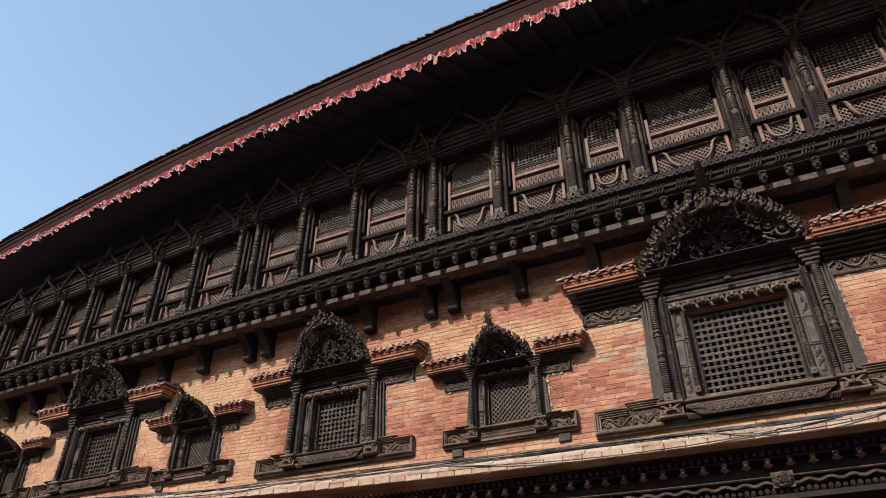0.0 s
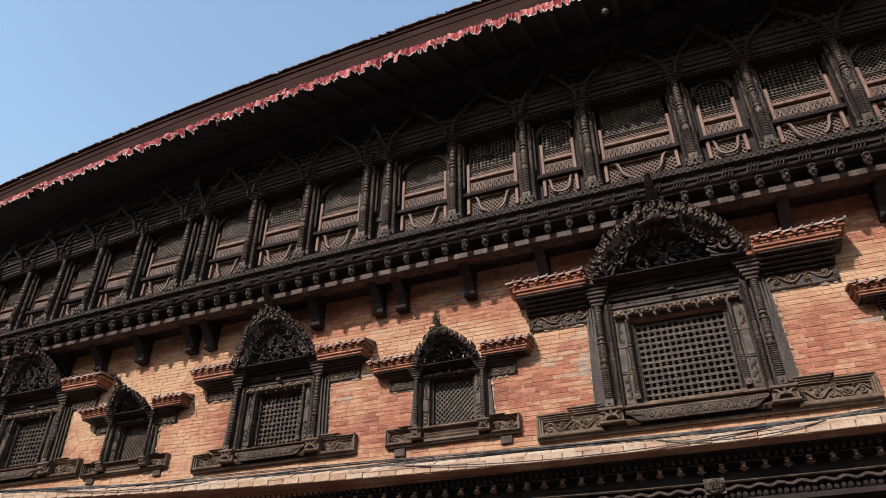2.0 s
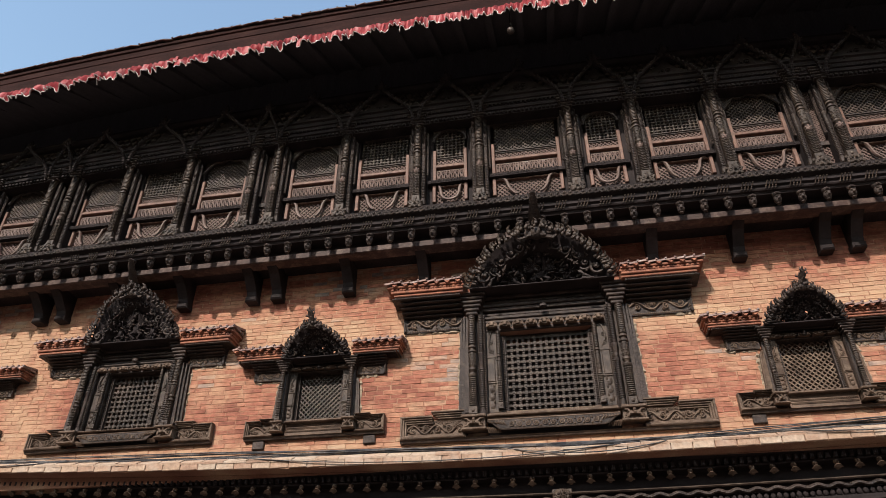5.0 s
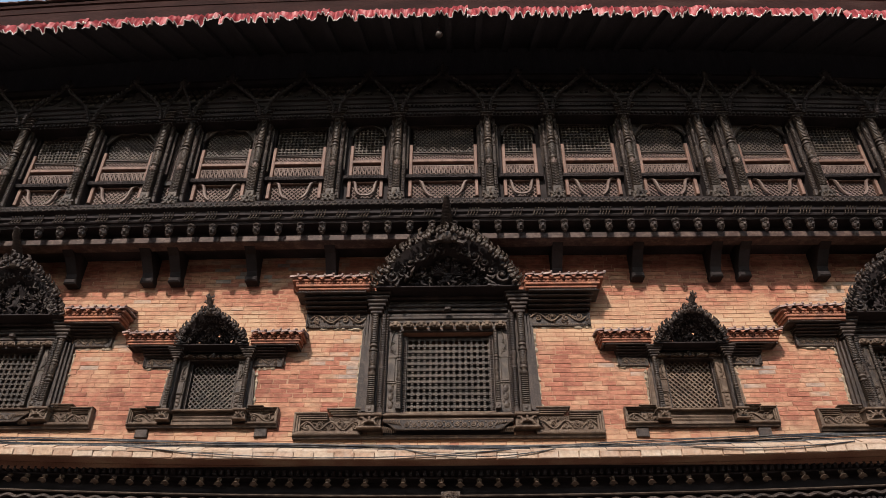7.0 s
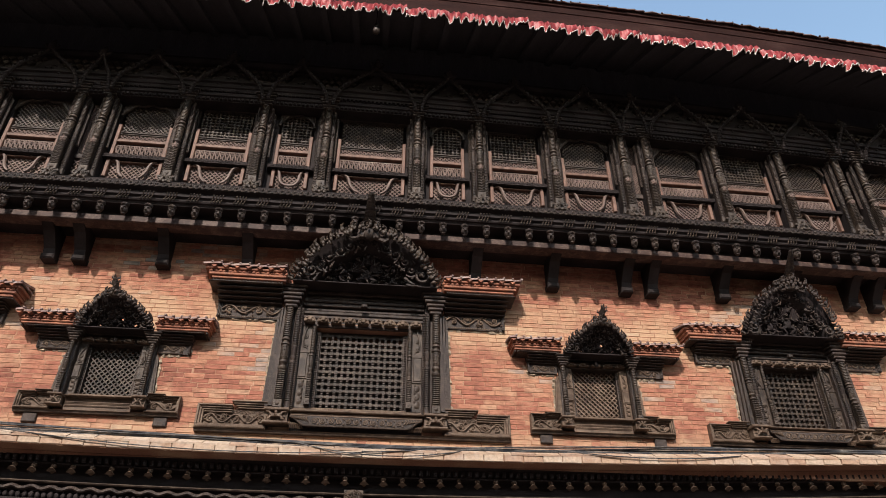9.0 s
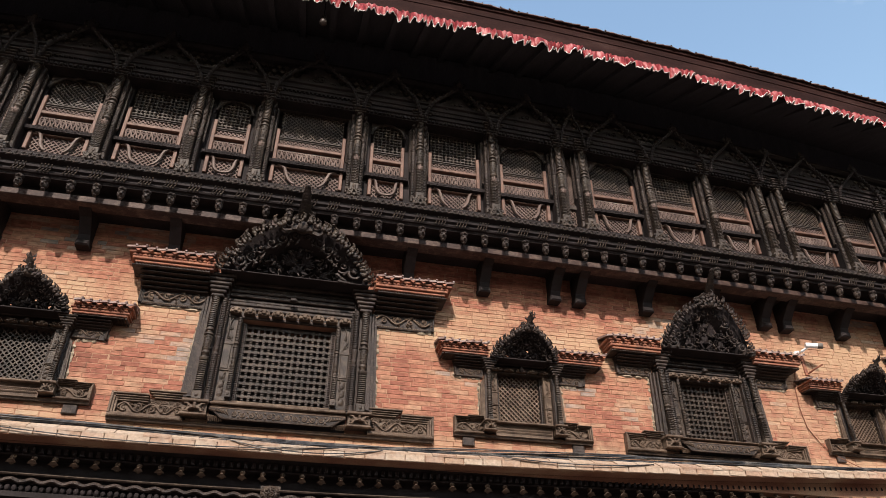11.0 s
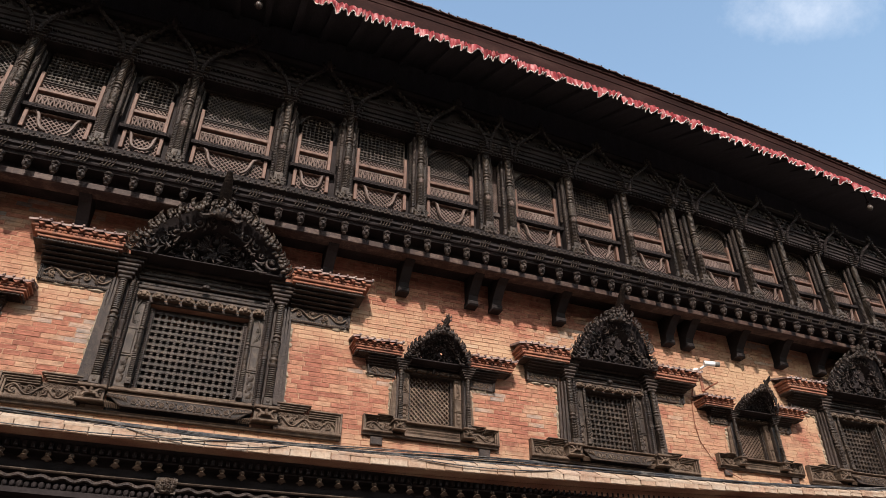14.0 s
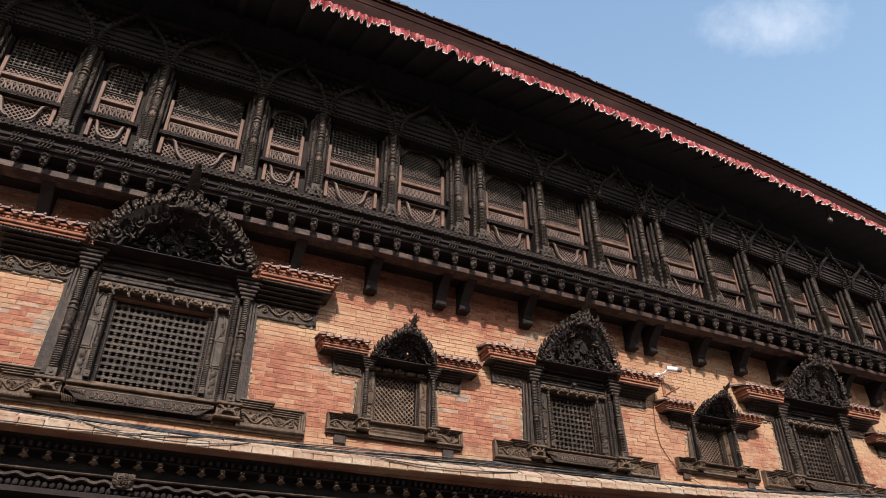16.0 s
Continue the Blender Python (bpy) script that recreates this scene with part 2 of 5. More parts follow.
class Geo:
    """Collects the faces of one mesh."""

    def __init__(self):
        self.v, self.f = [], []

    def add(self, verts, faces):
        o = len(self.v)
        self.v.extend(verts)
        self.f.extend(tuple(i + o for i in f) for f in faces)
        return self

    def box(self, x0, x1, y0, y1, z0, z1, bev=0.0):
        """A block; y0 is its front. bev: chamfer round the front."""
        if bev <= 0:
            v = [(x, y, z) for y in (y0, y1) for z in (z0, z1) for x in (x0, x1)]
            return self.add(v, [(0, 1, 3, 2), (5, 4, 6, 7), (4, 5, 1, 0), (2, 3, 7, 6), (4, 0, 2, 6), (1, 5, 7, 3)])
        b = min(bev, (x1 - x0) * 0.4, (z1 - z0) * 0.4)
        rings = [(y0, b), (y0 + b, 0.0), (y1, 0.0)]
        v = [p for y, i in rings for p in ((x0 + i, y, z0 + i), (x1 - i, y, z0 + i), (x1 - i, y, z1 - i), (x0 + i, y, z1 - i))]
        f = [(0, 1, 2, 3), (11, 10, 9, 8)]
        for k in (0, 4):
            f += [(k + j, k + 4 + j, k + 4 + (j + 1) % 4, k + (j + 1) % 4) for j in range(4)]
        return self.add(v, f)

    def lathe(self, cx, cy, prof, n=8, lean=(0, 0)):
        """Turned about an upright axis; prof: rows of z and radius. lean: how the axis drifts a metre up."""
        v, f = [], []
        z0 = prof[0][0]
        for z, r in prof:
            ox, oy = cx + lean[0] * (z - z0), cy + lean[1] * (z - z0)
            v += [(ox + r * math.cos(2 * math.pi * k / n), oy + r * math.sin(2 * math.pi * k / n), z) for k in range(n)]
        for i in range(len(prof) - 1):
            f += [(i * n + k, i * n + (k + 1) % n, (i + 1) * n + (k + 1) % n, (i + 1) * n + k) for k in range(n)]
        f += [tuple(reversed(range(n))), tuple(range((len(prof) - 1) * n, len(prof) * n))]
        return self.add(v, f)

    def tube(self, pts, r, n=6):
        """A round rod along points; r may be one radius or one for each point."""
        pts = [Vector(p) for p in pts]
        rr = r if isinstance(r, (list, tuple)) else [r] * len(pts)
        v, f = [], []
        for i, p in enumerate(pts):
            d = (pts[min(i + 1, len(pts) - 1)] - pts[max(i - 1, 0)]).normalized()
            a = d.cross(Vector((0, 1, 0)))
            if a.length < 1e-3:
                a = d.cross(Vector((1, 0, 0)))
            a.normalize()
            b = d.cross(a)
            v += [tuple(p + rr[i] * (math.cos(2 * math.pi * k / n) * a + math.sin(2 * math.pi * k / n) * b)) for k in range(n)]
        for i in range(len(pts) - 1):
            f += [(i * n + k, (i + 1) * n + k, (i + 1) * n + (k + 1) % n, i * n + (k + 1) % n) for k in range(n)]
        f += [tuple(range(n)), tuple(reversed(range((len(pts) - 1) * n, len(pts) * n)))]
        return self.add(v, f)

    def ball(self, x, y, z, rx, ry=None, rz=None, n=7, m=4, turn=0.0):
        """A lump; turn tips it about y."""
        ry, rz = ry or rx, rz or rx
        c, q = math.cos(turn), math.sin(turn)
        v = []
        for i in range(1, m):
            w = math.pi * i / m
            for k in range(n):
                b = 2 * math.pi * k / n
                dx, dz = rx * math.sin(w) * math.cos(b), rz * math.cos(w)
                v.append((x + c * dx + q * dz, y + ry * math.sin(w) * math.sin(b), z - q * dx + c * dz))
        v += [(x + q * rz, y, z + c * rz), (x - q * rz, y, z - c * rz)]
        t, u = len(v) - 2, len(v) - 1
        f = [(i * n + k, (i + 1) * n + k, (i + 1) * n + (k + 1) % n, i * n + (k + 1) % n) for i in range(m - 2) for k in range(n)]
        f += [(t, k, (k + 1) % n) for k in range(n)] + [(u, (m - 2) * n + (k + 1) % n, (m - 2) * n + k) for k in range(n)]
        return self.add(v, f)

    def spiral(self, x, y, z, r, way=1, start=0.0, turns=1.6, thick=0.2, n=5, steps=20, rise=0.0):
        """A scroll that winds inwards and ends in a bud; rise: how far its eye stands out."""
        pts, rad = [], []
        for i in range(steps + 1):
            u = i / steps
            a, q = start + way * 2 * math.pi * turns * u, r * (1 - 0.86 * u ** 0.8)
            pts.append((x + q * math.cos(a), y - rise * u, z + q * math.sin(a)))
            rad.append(r * thick * (1.0 - 0.45 * u))
        self.tube(pts, rad, n)
        return self.ball(x, y - rise, z, r * thick * 1.25, n=6, m=4)

    def prism(self, poly, y0, y1):
        """A plate with an outline of x, z points (counter-clockwise from the front); y0 is its front."""
        n = len(poly)
        v = [(x, y0, z) for x, z in poly] + [(x, y1, z) for x, z in poly]
        return self.add(v, [tuple(range(n)), tuple(reversed(range(n, 2 * n)))] + [(k, k + n, (k + 1) % n + n, (k + 1) % n) for k in range(n)])

    def profile(self, x0, x1, prof, step=0.6):
        """A moulding that runs along x; prof: y, z points from bottom to top."""
        n, m = len(prof), max(1, round((x1 - x0) / step))
        v = [(x0 + (x1 - x0) * i / m, y, z) for i in range(m + 1) for y, z in prof]
        f = [(i * n + k, (i + 1) * n + k, (i + 1) * n + k + 1, i * n + k + 1) for i in range(m) for k in range(n - 1)]
        f += [tuple(reversed(range(n))), tuple(range(m * n, m * n + n))]
        f += [(i * n + n - 1, (i + 1) * n + n - 1, (i + 1) * n, i * n) for i in range(m)]
        return self.add(v, f)

    def field(self, x0, x1, z0, z1, nx, nz, height, y, back):
        """A carved panel: its front stands height(x, z) out from y, its rim lies at back."""
        X, Z = np.meshgrid(np.linspace(x0, x1, nx), np.linspace(z0, z1, nz))
        H = height(X, Z)
        v = [(float(a), float(y - h), float(b)) for a, b, h in zip(X.ravel(), Z.ravel(), H.ravel())]
        f = [(j * nx + i, j * nx + i + 1, (j + 1) * nx + i + 1, (j + 1) * nx + i) for j in range(nz - 1) for i in range(nx - 1)]
        rim = list(range(nx)) + [j * nx + nx - 1 for j in range(1, nz)] + [(nz - 1) * nx + i for i in range(nx - 2, -1, -1)] + [j * nx for j in range(nz - 2, 0, -1)]
        o = len(v)
        v += [(v[k][0], back, v[k][2]) for k in rim]
        f += [(rim[k], o + k, o + (k + 1) % len(rim), rim[(k + 1) % len(rim)]) for k in range(len(rim))]
        return self.add(v, f)

    def mesh(self, name, mat, smooth=False, settle=False):
        me = bpy.data.meshes.new(name)
        v = [(x, y, z + sag(x, z)) for x, y, z in self.v] if settle else self.v
        v = [bow(*p) for p in v] if settle == "eave" else v
        me.from_pydata(v, [], self.f)
        me.materials.append(mat)
        if smooth:
            me.polygons.foreach_set("use_smooth", [True] * len(me.polygons))
            me.set_sharp_from_angle(angle=radians(42))
        me.update()
        return me


def part(name, geo, mat, parent, label="", smooth=False, settle=False):
    ob = new(name, geo.mesh(name, mat, smooth, settle))
    ob.parent = parent
    return tagged(ob, label)


def thing(name, label, category, group="", kind="", at=(0, 0, 0)):
    ob = new(name)
    ob.location = at
    ob.empty_display_size = 0.1
    return tagged(ob, label, category, group, kind)


# ---- carving ----
def scrolls(X, Z, cell, seed, deep=1.0):
    """Foliage scrolls, packed as jittered rows of spirals: 0 in the ground, about 1 on the ridges."""
    rng = np.random.RandomState(seed)
    jit = rng.rand(64, 64, 4)
    out = np.zeros_like(X)
    ci, cj = np.floor(X / cell).astype(int), np.floor(Z / cell).astype(int)
    for di in (-1, 0, 1):
        for dj in (-1, 0, 1):
            a, b = ci + di, cj + dj
            q = jit[a % 64, b % 64]
            cx, cz = (a + 0.5 + 0.35 * (q[..., 0] - 0.5)) * cell, (b + 0.5 + 0.35 * (q[..., 1] - 0.5)) * cell
            dx, dz = X - cx, Z - cz
            r = np.hypot(dx, dz) / (cell * (0.52 + 0.16 * q[..., 2]))
            turn = np.where(q[..., 3] > 0.5, 1.0, -1.0)
            arm = 0.5 + 0.5 * np.cos(np.arctan2(dz, dx) * turn + 9.0 * r + 6.28 * q[..., 0])
            h = np.clip(1.0 - r, 0, 1) ** 0.4 * (0.35 + 0.65 * arm)
            out = np.maximum(out, h)
    return out * deep


def rings(z0, z1, r, seed=0, base=True):
    """The profile of a turned and ringed colonnette."""
    h = z1 - z0
    prof = [(z0, r * 1.25), (z0 + 0.05 * h, r * 1.25), (z0 + 0.05 * h, r)]
    z = z0 + 0.06 * h
    while z < z0 + 0.42 * h:
        prof += [(z, r * 1.12), (z + 0.012, r * 1.12), (z + 0.014, r * 0.74), (z + 0.024, r * 0.74)]
        z += 0.026
    for a, b in ((0.43, 1.2), (0.45, 1.25), (0.46, 0.75), (0.48, 1.1), (0.50, 1.15), (0.51, 0.7), (0.53, 1.0), (0.57, 1.0), (0.58, 1.25), (0.60, 1.2), (0.61, 0.7)):
        prof.append((z0 + a * h, r * b))
    z = z0 + 0.62 * h
    while z < z1 - 0.022:
        prof += [(z, r * 1.08), (z + 0.011, r * 1.08), (z + 0.012, r * 0.70), (z + 0.020, r * 0.70)]
        z += 0.022
    return prof + [(z1, r)]


def colonnette(x, y, z0, z1, r):
    """A carved colonnette: a square foot with a ladder of ridges, knobs, a pearled drum and a ringed top."""
    g, h = Geo(), z1 - z0
    g.box(x - 1.25 * r, x + 1.25 * r, y - 1.2 * r, y + r, z0, z0 + 0.075 * h, 0.15 * r)
    g.ball(x, y - 1.2 * r, z0 + 0.037 * h, 0.6 * r, 0.3 * r, 0.6 * r)
    top = z0 + 0.36 * h
    g.box(x - 0.72 * r, x + 0.72 * r, y - 0.55 * r, y + r, z0 + 0.075 * h, top)
    pitch = max(0.021, 0.60 * r)
    z = z0 + 0.085 * h
    while z < top - 0.5 * pitch:
        g.box(x - r, x + r, y - r, y + r, z, z + 0.55 * pitch, 0.12 * r)
        g.box(x - 0.25 * r, x + 0.25 * r, y - 1.2 * r, y, z, z + 0.55 * pitch, 0.06 * r)
        z += pitch
    prof = [(top, r), (top + 0.012 * h, 1.3 * r), (top + 0.03 * h, 1.3 * r), (top + 0.04 * h, 0.7 * r), (top + 0.055 * h, 0.75 * r), (top + 0.07 * h, 1.2 * r), (top + 0.09 * h, 1.15 * r), (top + 0.10 * h, 0.72 * r)]
    d0, d1 = top + 0.11 * h, top + 0.24 * h
    prof += [(d0, 0.95 * r), (d1, 1.0 * r), (d1 + 0.006 * h, 1.35 * r), (d1 + 0.02 * h, 1.35 * r), (d1 + 0.028 * h, 0.7 * r), (d1 + 0.045 * h, 0.75 * r), (d1 + 0.055 * h, 1.2 * r), (d1 + 0.075 * h, 1.1 * r)]
    z = d1 + 0.085 * h
    step = max(0.020, 0.58 * r)
    while z < z1 - step:
        prof += [(z, 0.68 * r), (z + 0.38 * step, 0.68 * r), (z + 0.40 * step, 1.1 * r), (z + 0.96 * step, 1.1 * r), (z + 0.98 * step, 0.68 * r)]
        z += step
    g.lathe(x, y, prof + [(z1, r)], 10)
    for j in range(4):
        for k in range(8):
            b = 2 * math.pi * (k + 0.5 * (j % 2)) / 8
            if math.sin(b) < 0.3:
                g.ball(x + r * math.cos(b), y + r * math.sin(b), d0 + (d1 - d0) * (j + 0.5) / 4, 0.26 * r, n=5, m=3)
    return g


def vine(g, x0, x1, z0, z1, y, seed, flip=1):
    """A carved running vine: a wavy stem, a scroll in each bend and leaves that fill the rest."""
    rng = random.Random(seed)
    h, w = z1 - z0, x1 - x0
    n = max(1, round(w / (1.05 * h)))
    mid = (z0 + z1) / 2
    pts = []
    for i in range(8 * n + 1):
        u = i / (8 * n)
        pts.append((x0 + w * u, y - 0.10 * h - 0.04 * h * math.sin(7 * u), mid + flip * 0.34 * h * math.sin(math.pi * n * u)))
    g.tube(pts, 0.075 * h, 6)
    for k in range(n):
        cx, q = x0 + w * (k + 0.5) / n, flip * (1 if k % 2 == 0 else -1)
        g.spiral(cx + rng.uniform(-0.05, 0.05) * h, y - 0.08 * h, mid - q * 0.10 * h, 0.30 * h, rng.choice((-1, 1)), q * math.pi / 2 + rng.uniform(-0.4, 0.4), 1.35, 0.24, 5, 14, 0.10 * h)
        for _ in range(7):
            lx, lz = cx + rng.uniform(-0.5, 0.5) * w / n, mid + rng.uniform(-0.44, 0.44) * h
            a, e = rng.uniform(0, 6.28), rng.uniform(0.14, 0.22) * h
            g.tube([(lx, y - 0.02 * h, lz), (lx + e * math.cos(a), y - 0.13 * h, min(z1, max(z0, lz + e * math.sin(a)))), (lx + 1.6 * e * math.cos(a + 0.7), y - 0.08 * h, min(z1, max(z0, lz + 1.6 * e * math.sin(a + 0.7))))], [0.035 * h, 0.08 * h, 0.02 * h], 5)
    return g


def crossed_figures(g, x0, x1, z0, z1, y, seed):
    """A pedestal's relief: crossing limbs round a boss."""
    rng = random.Random(seed)
    cx, cz, w, h = (x0 + x1) / 2, (z0 + z1) / 2, x1 - x0, z1 - z0
    for q in (-1, 1):
        for p in (-1, 1):
            g.tube([(cx + q * 0.03 * w, y - 0.03, cz), (cx + q * 0.22 * w, y - 0.035, cz + p * (0.12 + rng.uniform(-0.03, 0.05)) * h), (cx + q * 0.27 * w, y - 0.03, cz + p * 0.34 * h), (cx + q * 0.43 * w, y - 0.02, cz + p * 0.42 * h)], [0.07 * w, 0.065 * w, 0.05 * w, 0.03 * w], 6)
        g.spiral(cx + q * 0.34 * w, y - 0.012, cz - 0.02 * h, 0.10 * w, q, 1.0, 1.2, 0.3, 5, 10)
    g.ball(cx, y - 0.03, cz + 0.02 * h, 0.10 * w, 0.03, 0.22 * h)
    return g.ball(cx, y - 0.035, cz + 0.33 * h, 0.075 * w)


def cross_lattice(geo, x0, x1, z0, z1, nx, nz, y, w, d, knob=0.0):
    for i in range(nx + 1):
        x = x0 + (x1 - x0) * i / nx
        geo.box(x - w / 2, x + w / 2, y, y + d, z0, z1, w * 0.25)
    for j in range(nz + 1):
        z = z0 + (z1 - z0) * j / nz
        geo.box(x0, x1, y - 0.003, y + d - 0.003, z - w / 2, z + w / 2, w * 0.25)
    if knob:
        for i in range(nx + 1):
            for j in range(nz + 1):
                x, z = x0 + (x1 - x0) * i / nx, z0 + (z1 - z0) * j / nz
                geo.prism([(x + knob * math.cos(a), z + knob * math.sin(a)) for a in (math.pi * (k + 0.5) / 4 for k in range(8))], y - 0.008, y + d - 0.006)
                geo.prism([(x + 0.45 * knob * math.cos(a), z + 0.45 * knob * math.sin(a)) for a in (math.pi * k / 3 for k in range(6))], y - 0.013, y)
                if i < nx:
                    m = x + 0.5 * (x1 - x0) / nx
                    geo.prism([(m - 0.2 * knob, z - 0.62 * knob), (m + 0.2 * knob, z - 0.62 * knob), (m + 0.2 * knob, z + 0.62 * knob), (m - 0.2 * knob, z + 0.62 * knob)], y - 0.008, y + d - 0.008)
                if j < nz:
                    m = z + 0.5 * (z1 - z0) / nz
                    geo.prism([(x - 0.62 * knob, m - 0.2 * knob), (x + 0.62 * knob, m - 0.2 * knob), (x + 0.62 * knob, m + 0.2 * knob), (x - 0.62 * knob, m + 0.2 * knob)], y - 0.008, y + d - 0.008)


def slant_lattice(geo, x0, x1, z0, z1, pitch, y, w, d, inside=None):
    """Bars at 45 degrees both ways, cut to the opening."""
    span = (x1 - x0) + (z1 - z0)
    for way, yy in ((1, y), (-1, y - 0.004)):
        k = -(z1 - z0) if way == 1 else 0.0
        end = (x1 - x0) if way == 1 else span
        k += pitch * 0.5
        while k < end:
            # the bar x = x0 + k + way * (z - z0)
            za, zb = z0, z1
            lo, hi = sorted(((x0 - x0 - k) * way, (x1 - x0 - k) * way))
            za, zb = max(z0, z0 + lo), min(z1, z0 + hi)
            if zb - za > 0.01:
                xa, xb = x0 + k + way * (za - z0), x0 + k + way * (zb - z0)
                o = w * 0.7071
                geo.add([(xa - o, yy, za), (xa + o, yy, za), (xb + o, yy, zb), (xb - o, yy, zb), (xa - o, yy + d, za), (xa + o, yy + d, za), (xb + o, yy + d, zb), (xb - o, yy + d, zb)],
                        [(0, 1, 2, 3), (0, 4, 5, 1), (1, 5, 6, 2), (2, 6, 7, 3), (3, 7, 4, 0), (7, 6, 5, 4)])
            k += pitch
    return geo


def torana(a, z0, h, y0, lean, seed, s, pierced):
    """A carved gable over a window, which leans out towards its top: plate, leafy rim, scrolls and a group in the middle."""
    rng = random.Random(seed)
    e = 1.42 if pierced else 1.27

    def at(rho, phi, out=0.0):
        c, q = math.cos(phi), math.sin(phi)
        t = rho * abs(q) ** e
        return (a * rho * math.copysign(abs(c) ** e, c), y0 - lean * t ** 1.2 - out, z0 + h * t)

    # plate: hollow in the middle, with a raised band and holes where it is pierced
    nr, na = 22, 96
    v, f = [], []
    for i in range(nr):
        rho = i / (nr - 1) * 0.97
        for k in range(na):
            phi = math.pi * k / (na - 1)
            rise = min(1.0, max(0.0, (rho - 0.60) / 0.10))
            rough = 0.012 * s * noise.noise((9 * rho, 14 * phi, seed))
            v.append(at(rho, phi, ((0.17 if s > 0.9 else 0.12) * rise - (0.14 if s > 0.9 else 0.08)) * s + rough))
    holes = ((0.55, 0.5), (0.5, 2.65), (0.42, 1.1)) if pierced else ()
    for i in range(nr - 1):
        for k in range(na - 1):
            rho, phi = (i + 0.5) / (nr - 1) * 0.97, math.pi * (k + 0.5) / (na - 1)
            if any(math.hypot(rho - b, (phi - d) * rho) < 0.04 for b, d in holes):
                continue
            f.append((i * na + k, (i + 1) * na + k, (i + 1) * na + k + 1, i * na + k + 1))
    o = len(v)
    v += [(x, y + 0.05 * s, z) for x, y, z in v]
    f += [tuple(reversed([o + j for j in q])) for q in f]
    last = [(nr - 1) * na + k for k in range(na)]
    f += [(last[k], last[k] + o, last[k + 1] + o, last[k + 1]) for k in range(na - 1)]
    plate = Geo().add(v, f)
    # arc length table, so that the leaves stand evenly
    table = [0.0]
    for k in range(200):
        p, q = at(1, math.pi * k / 200), at(1, math.pi * (k + 1) / 200)
        table.append(table[-1] + math.dist(p, q))

    def even(u):
        return math.pi * np.interp(u * table[-1], table, np.arange(201)) / 200

    rim = Geo()
    n = round(table[-1] / (0.033 if pierced else 0.047 * s ** 0.75))
    for k in range(n + 1):
        for rho, size, out in ((0.965 if pierced else 0.985, 1.0, 0.10), (0.875 if pierced else 0.90, 0.85, 0.155)):
            phi = float(even(min(1, max(0, (k + (0.5 if rho < 0.95 else 0)) / n + rng.uniform(-0.35, 0.35) / n))))
            x, y, z = at(rho + rng.uniform(-0.025, 0.012), phi, out * s + rng.uniform(-0.02, 0.02) * s)
            r = (0.019 if pierced else 0.026 * s ** 0.75) * size * rng.uniform(0.6, 1.45)
            way = math.atan2(x / a * 0.8, (z - z0) / h + 0.15)
            rim.ball(x, y, z, r * 0.85, r * 0.9, r * 1.25, 6, 4, way + rng.uniform(-0.5, 0.5))
            dx, dz = math.sin(way), math.cos(way)
            if rho > 0.95:
                side = 1 if x > 0 else -1
                rim.tube([(x, y, z), (x + 1.2 * r * dx, y - 0.7 * r, z + 1.2 * r * dz), (x + 1.5 * r * dx - side * 0.9 * r * dz, y - 1.3 * r, z + 1.5 * r * dz + side * 0.9 * r * dx)], [0.7 * r, 0.55 * r, 0.2 * r], 5)
    # scrolls along the band, largest at the two feet
    curl = Geo()
    m = 6
    for q in (-1, 1):
        for k in range(m):
            u = 0.055 + 0.40 * k / (m - 1)
            phi = float(even(u if q > 0 else 1 - u))
            x, y, z = at(0.735 if k else 0.78, phi, (0.015 if k else 0.06) * s)
            r = (0.135 if k == 0 else 0.098 - 0.005 * k) * a
            curl.spiral(x, y, max(z, z0 + r), r, q * (1 if k % 2 else -1), rng.uniform(0, 6.28), 1.7, 0.20, 6, 24, 0.06 * s)
            for _ in range(5):
                b, d = rng.uniform(0, 6.28), r * rng.uniform(0.95, 1.35)
                lx, lz = x + d * math.cos(b), max(z0 + 0.02, z + d * math.sin(b))
                curl.tube([(lx, y + 0.03 * s, lz), (lx + 0.4 * r * math.cos(b + 0.9), y - 0.03 * s, lz + 0.4 * r * math.sin(b + 0.9)), (lx + 0.7 * r * math.cos(b + 1.9), y - 0.05 * s, lz + 0.7 * r * math.sin(b + 1.9))], [0.10 * r, 0.22 * r, 0.06 * r], 5)
    for _ in range(90):
        rho, phi = rng.uniform(0.25, 0.66), rng.uniform(0.05, math.pi - 0.05)
        x, y, z = at(rho, phi, -(0.11 if s > 0.9 else 0.05) * s)
        b, d = rng.uniform(0, 6.28), 0.05 * a * rng.uniform(0.7, 1.4)
        curl.tube([(x, y, z), (x + d * math.cos(b), y - 0.04 * s, max(z0 + 0.01, z + d * math.sin(b))), (x + 1.5 * d * math.cos(b + 0.9), y - 0.05 * s, max(z0 + 0.01, z + 1.5 * d * math.sin(b + 0.9)))], [0.3 * d, 0.36 * d, 0.12 * d], 5)
    # the head at the top, with horns and cheeks
    x, y, z = at(0.86, math.pi / 2, 0.07 * s)
    curl.ball(0, y, z, 0.13 * a, 0.08 * s, 0.11 * a, 9, 6)
    for q in (-1, 1):
        curl.ball(q * 0.07 * a, y - 0.06 * s, z + 0.03 * a, 0.035 * a)
        curl.ball(q * 0.10 * a, y - 0.02 * s, z - 0.05 * a, 0.06 * a)
        curl.spiral(q * 0.19 * a, y, z + 0.02 * a, 0.085 * a, q, 2.0, 1.3, 0.22, 5, 14, 0.03)
        curl.tube([(q * 0.08 * a, y, z - 0.06 * a), (q * 0.22 * a, y - 0.02, z - 0.12 * a), (q * 0.30 * a, y - 0.02, z - 0.06 * a)], [0.03 * a, 0.035 * a, 0.015 * a], 5)
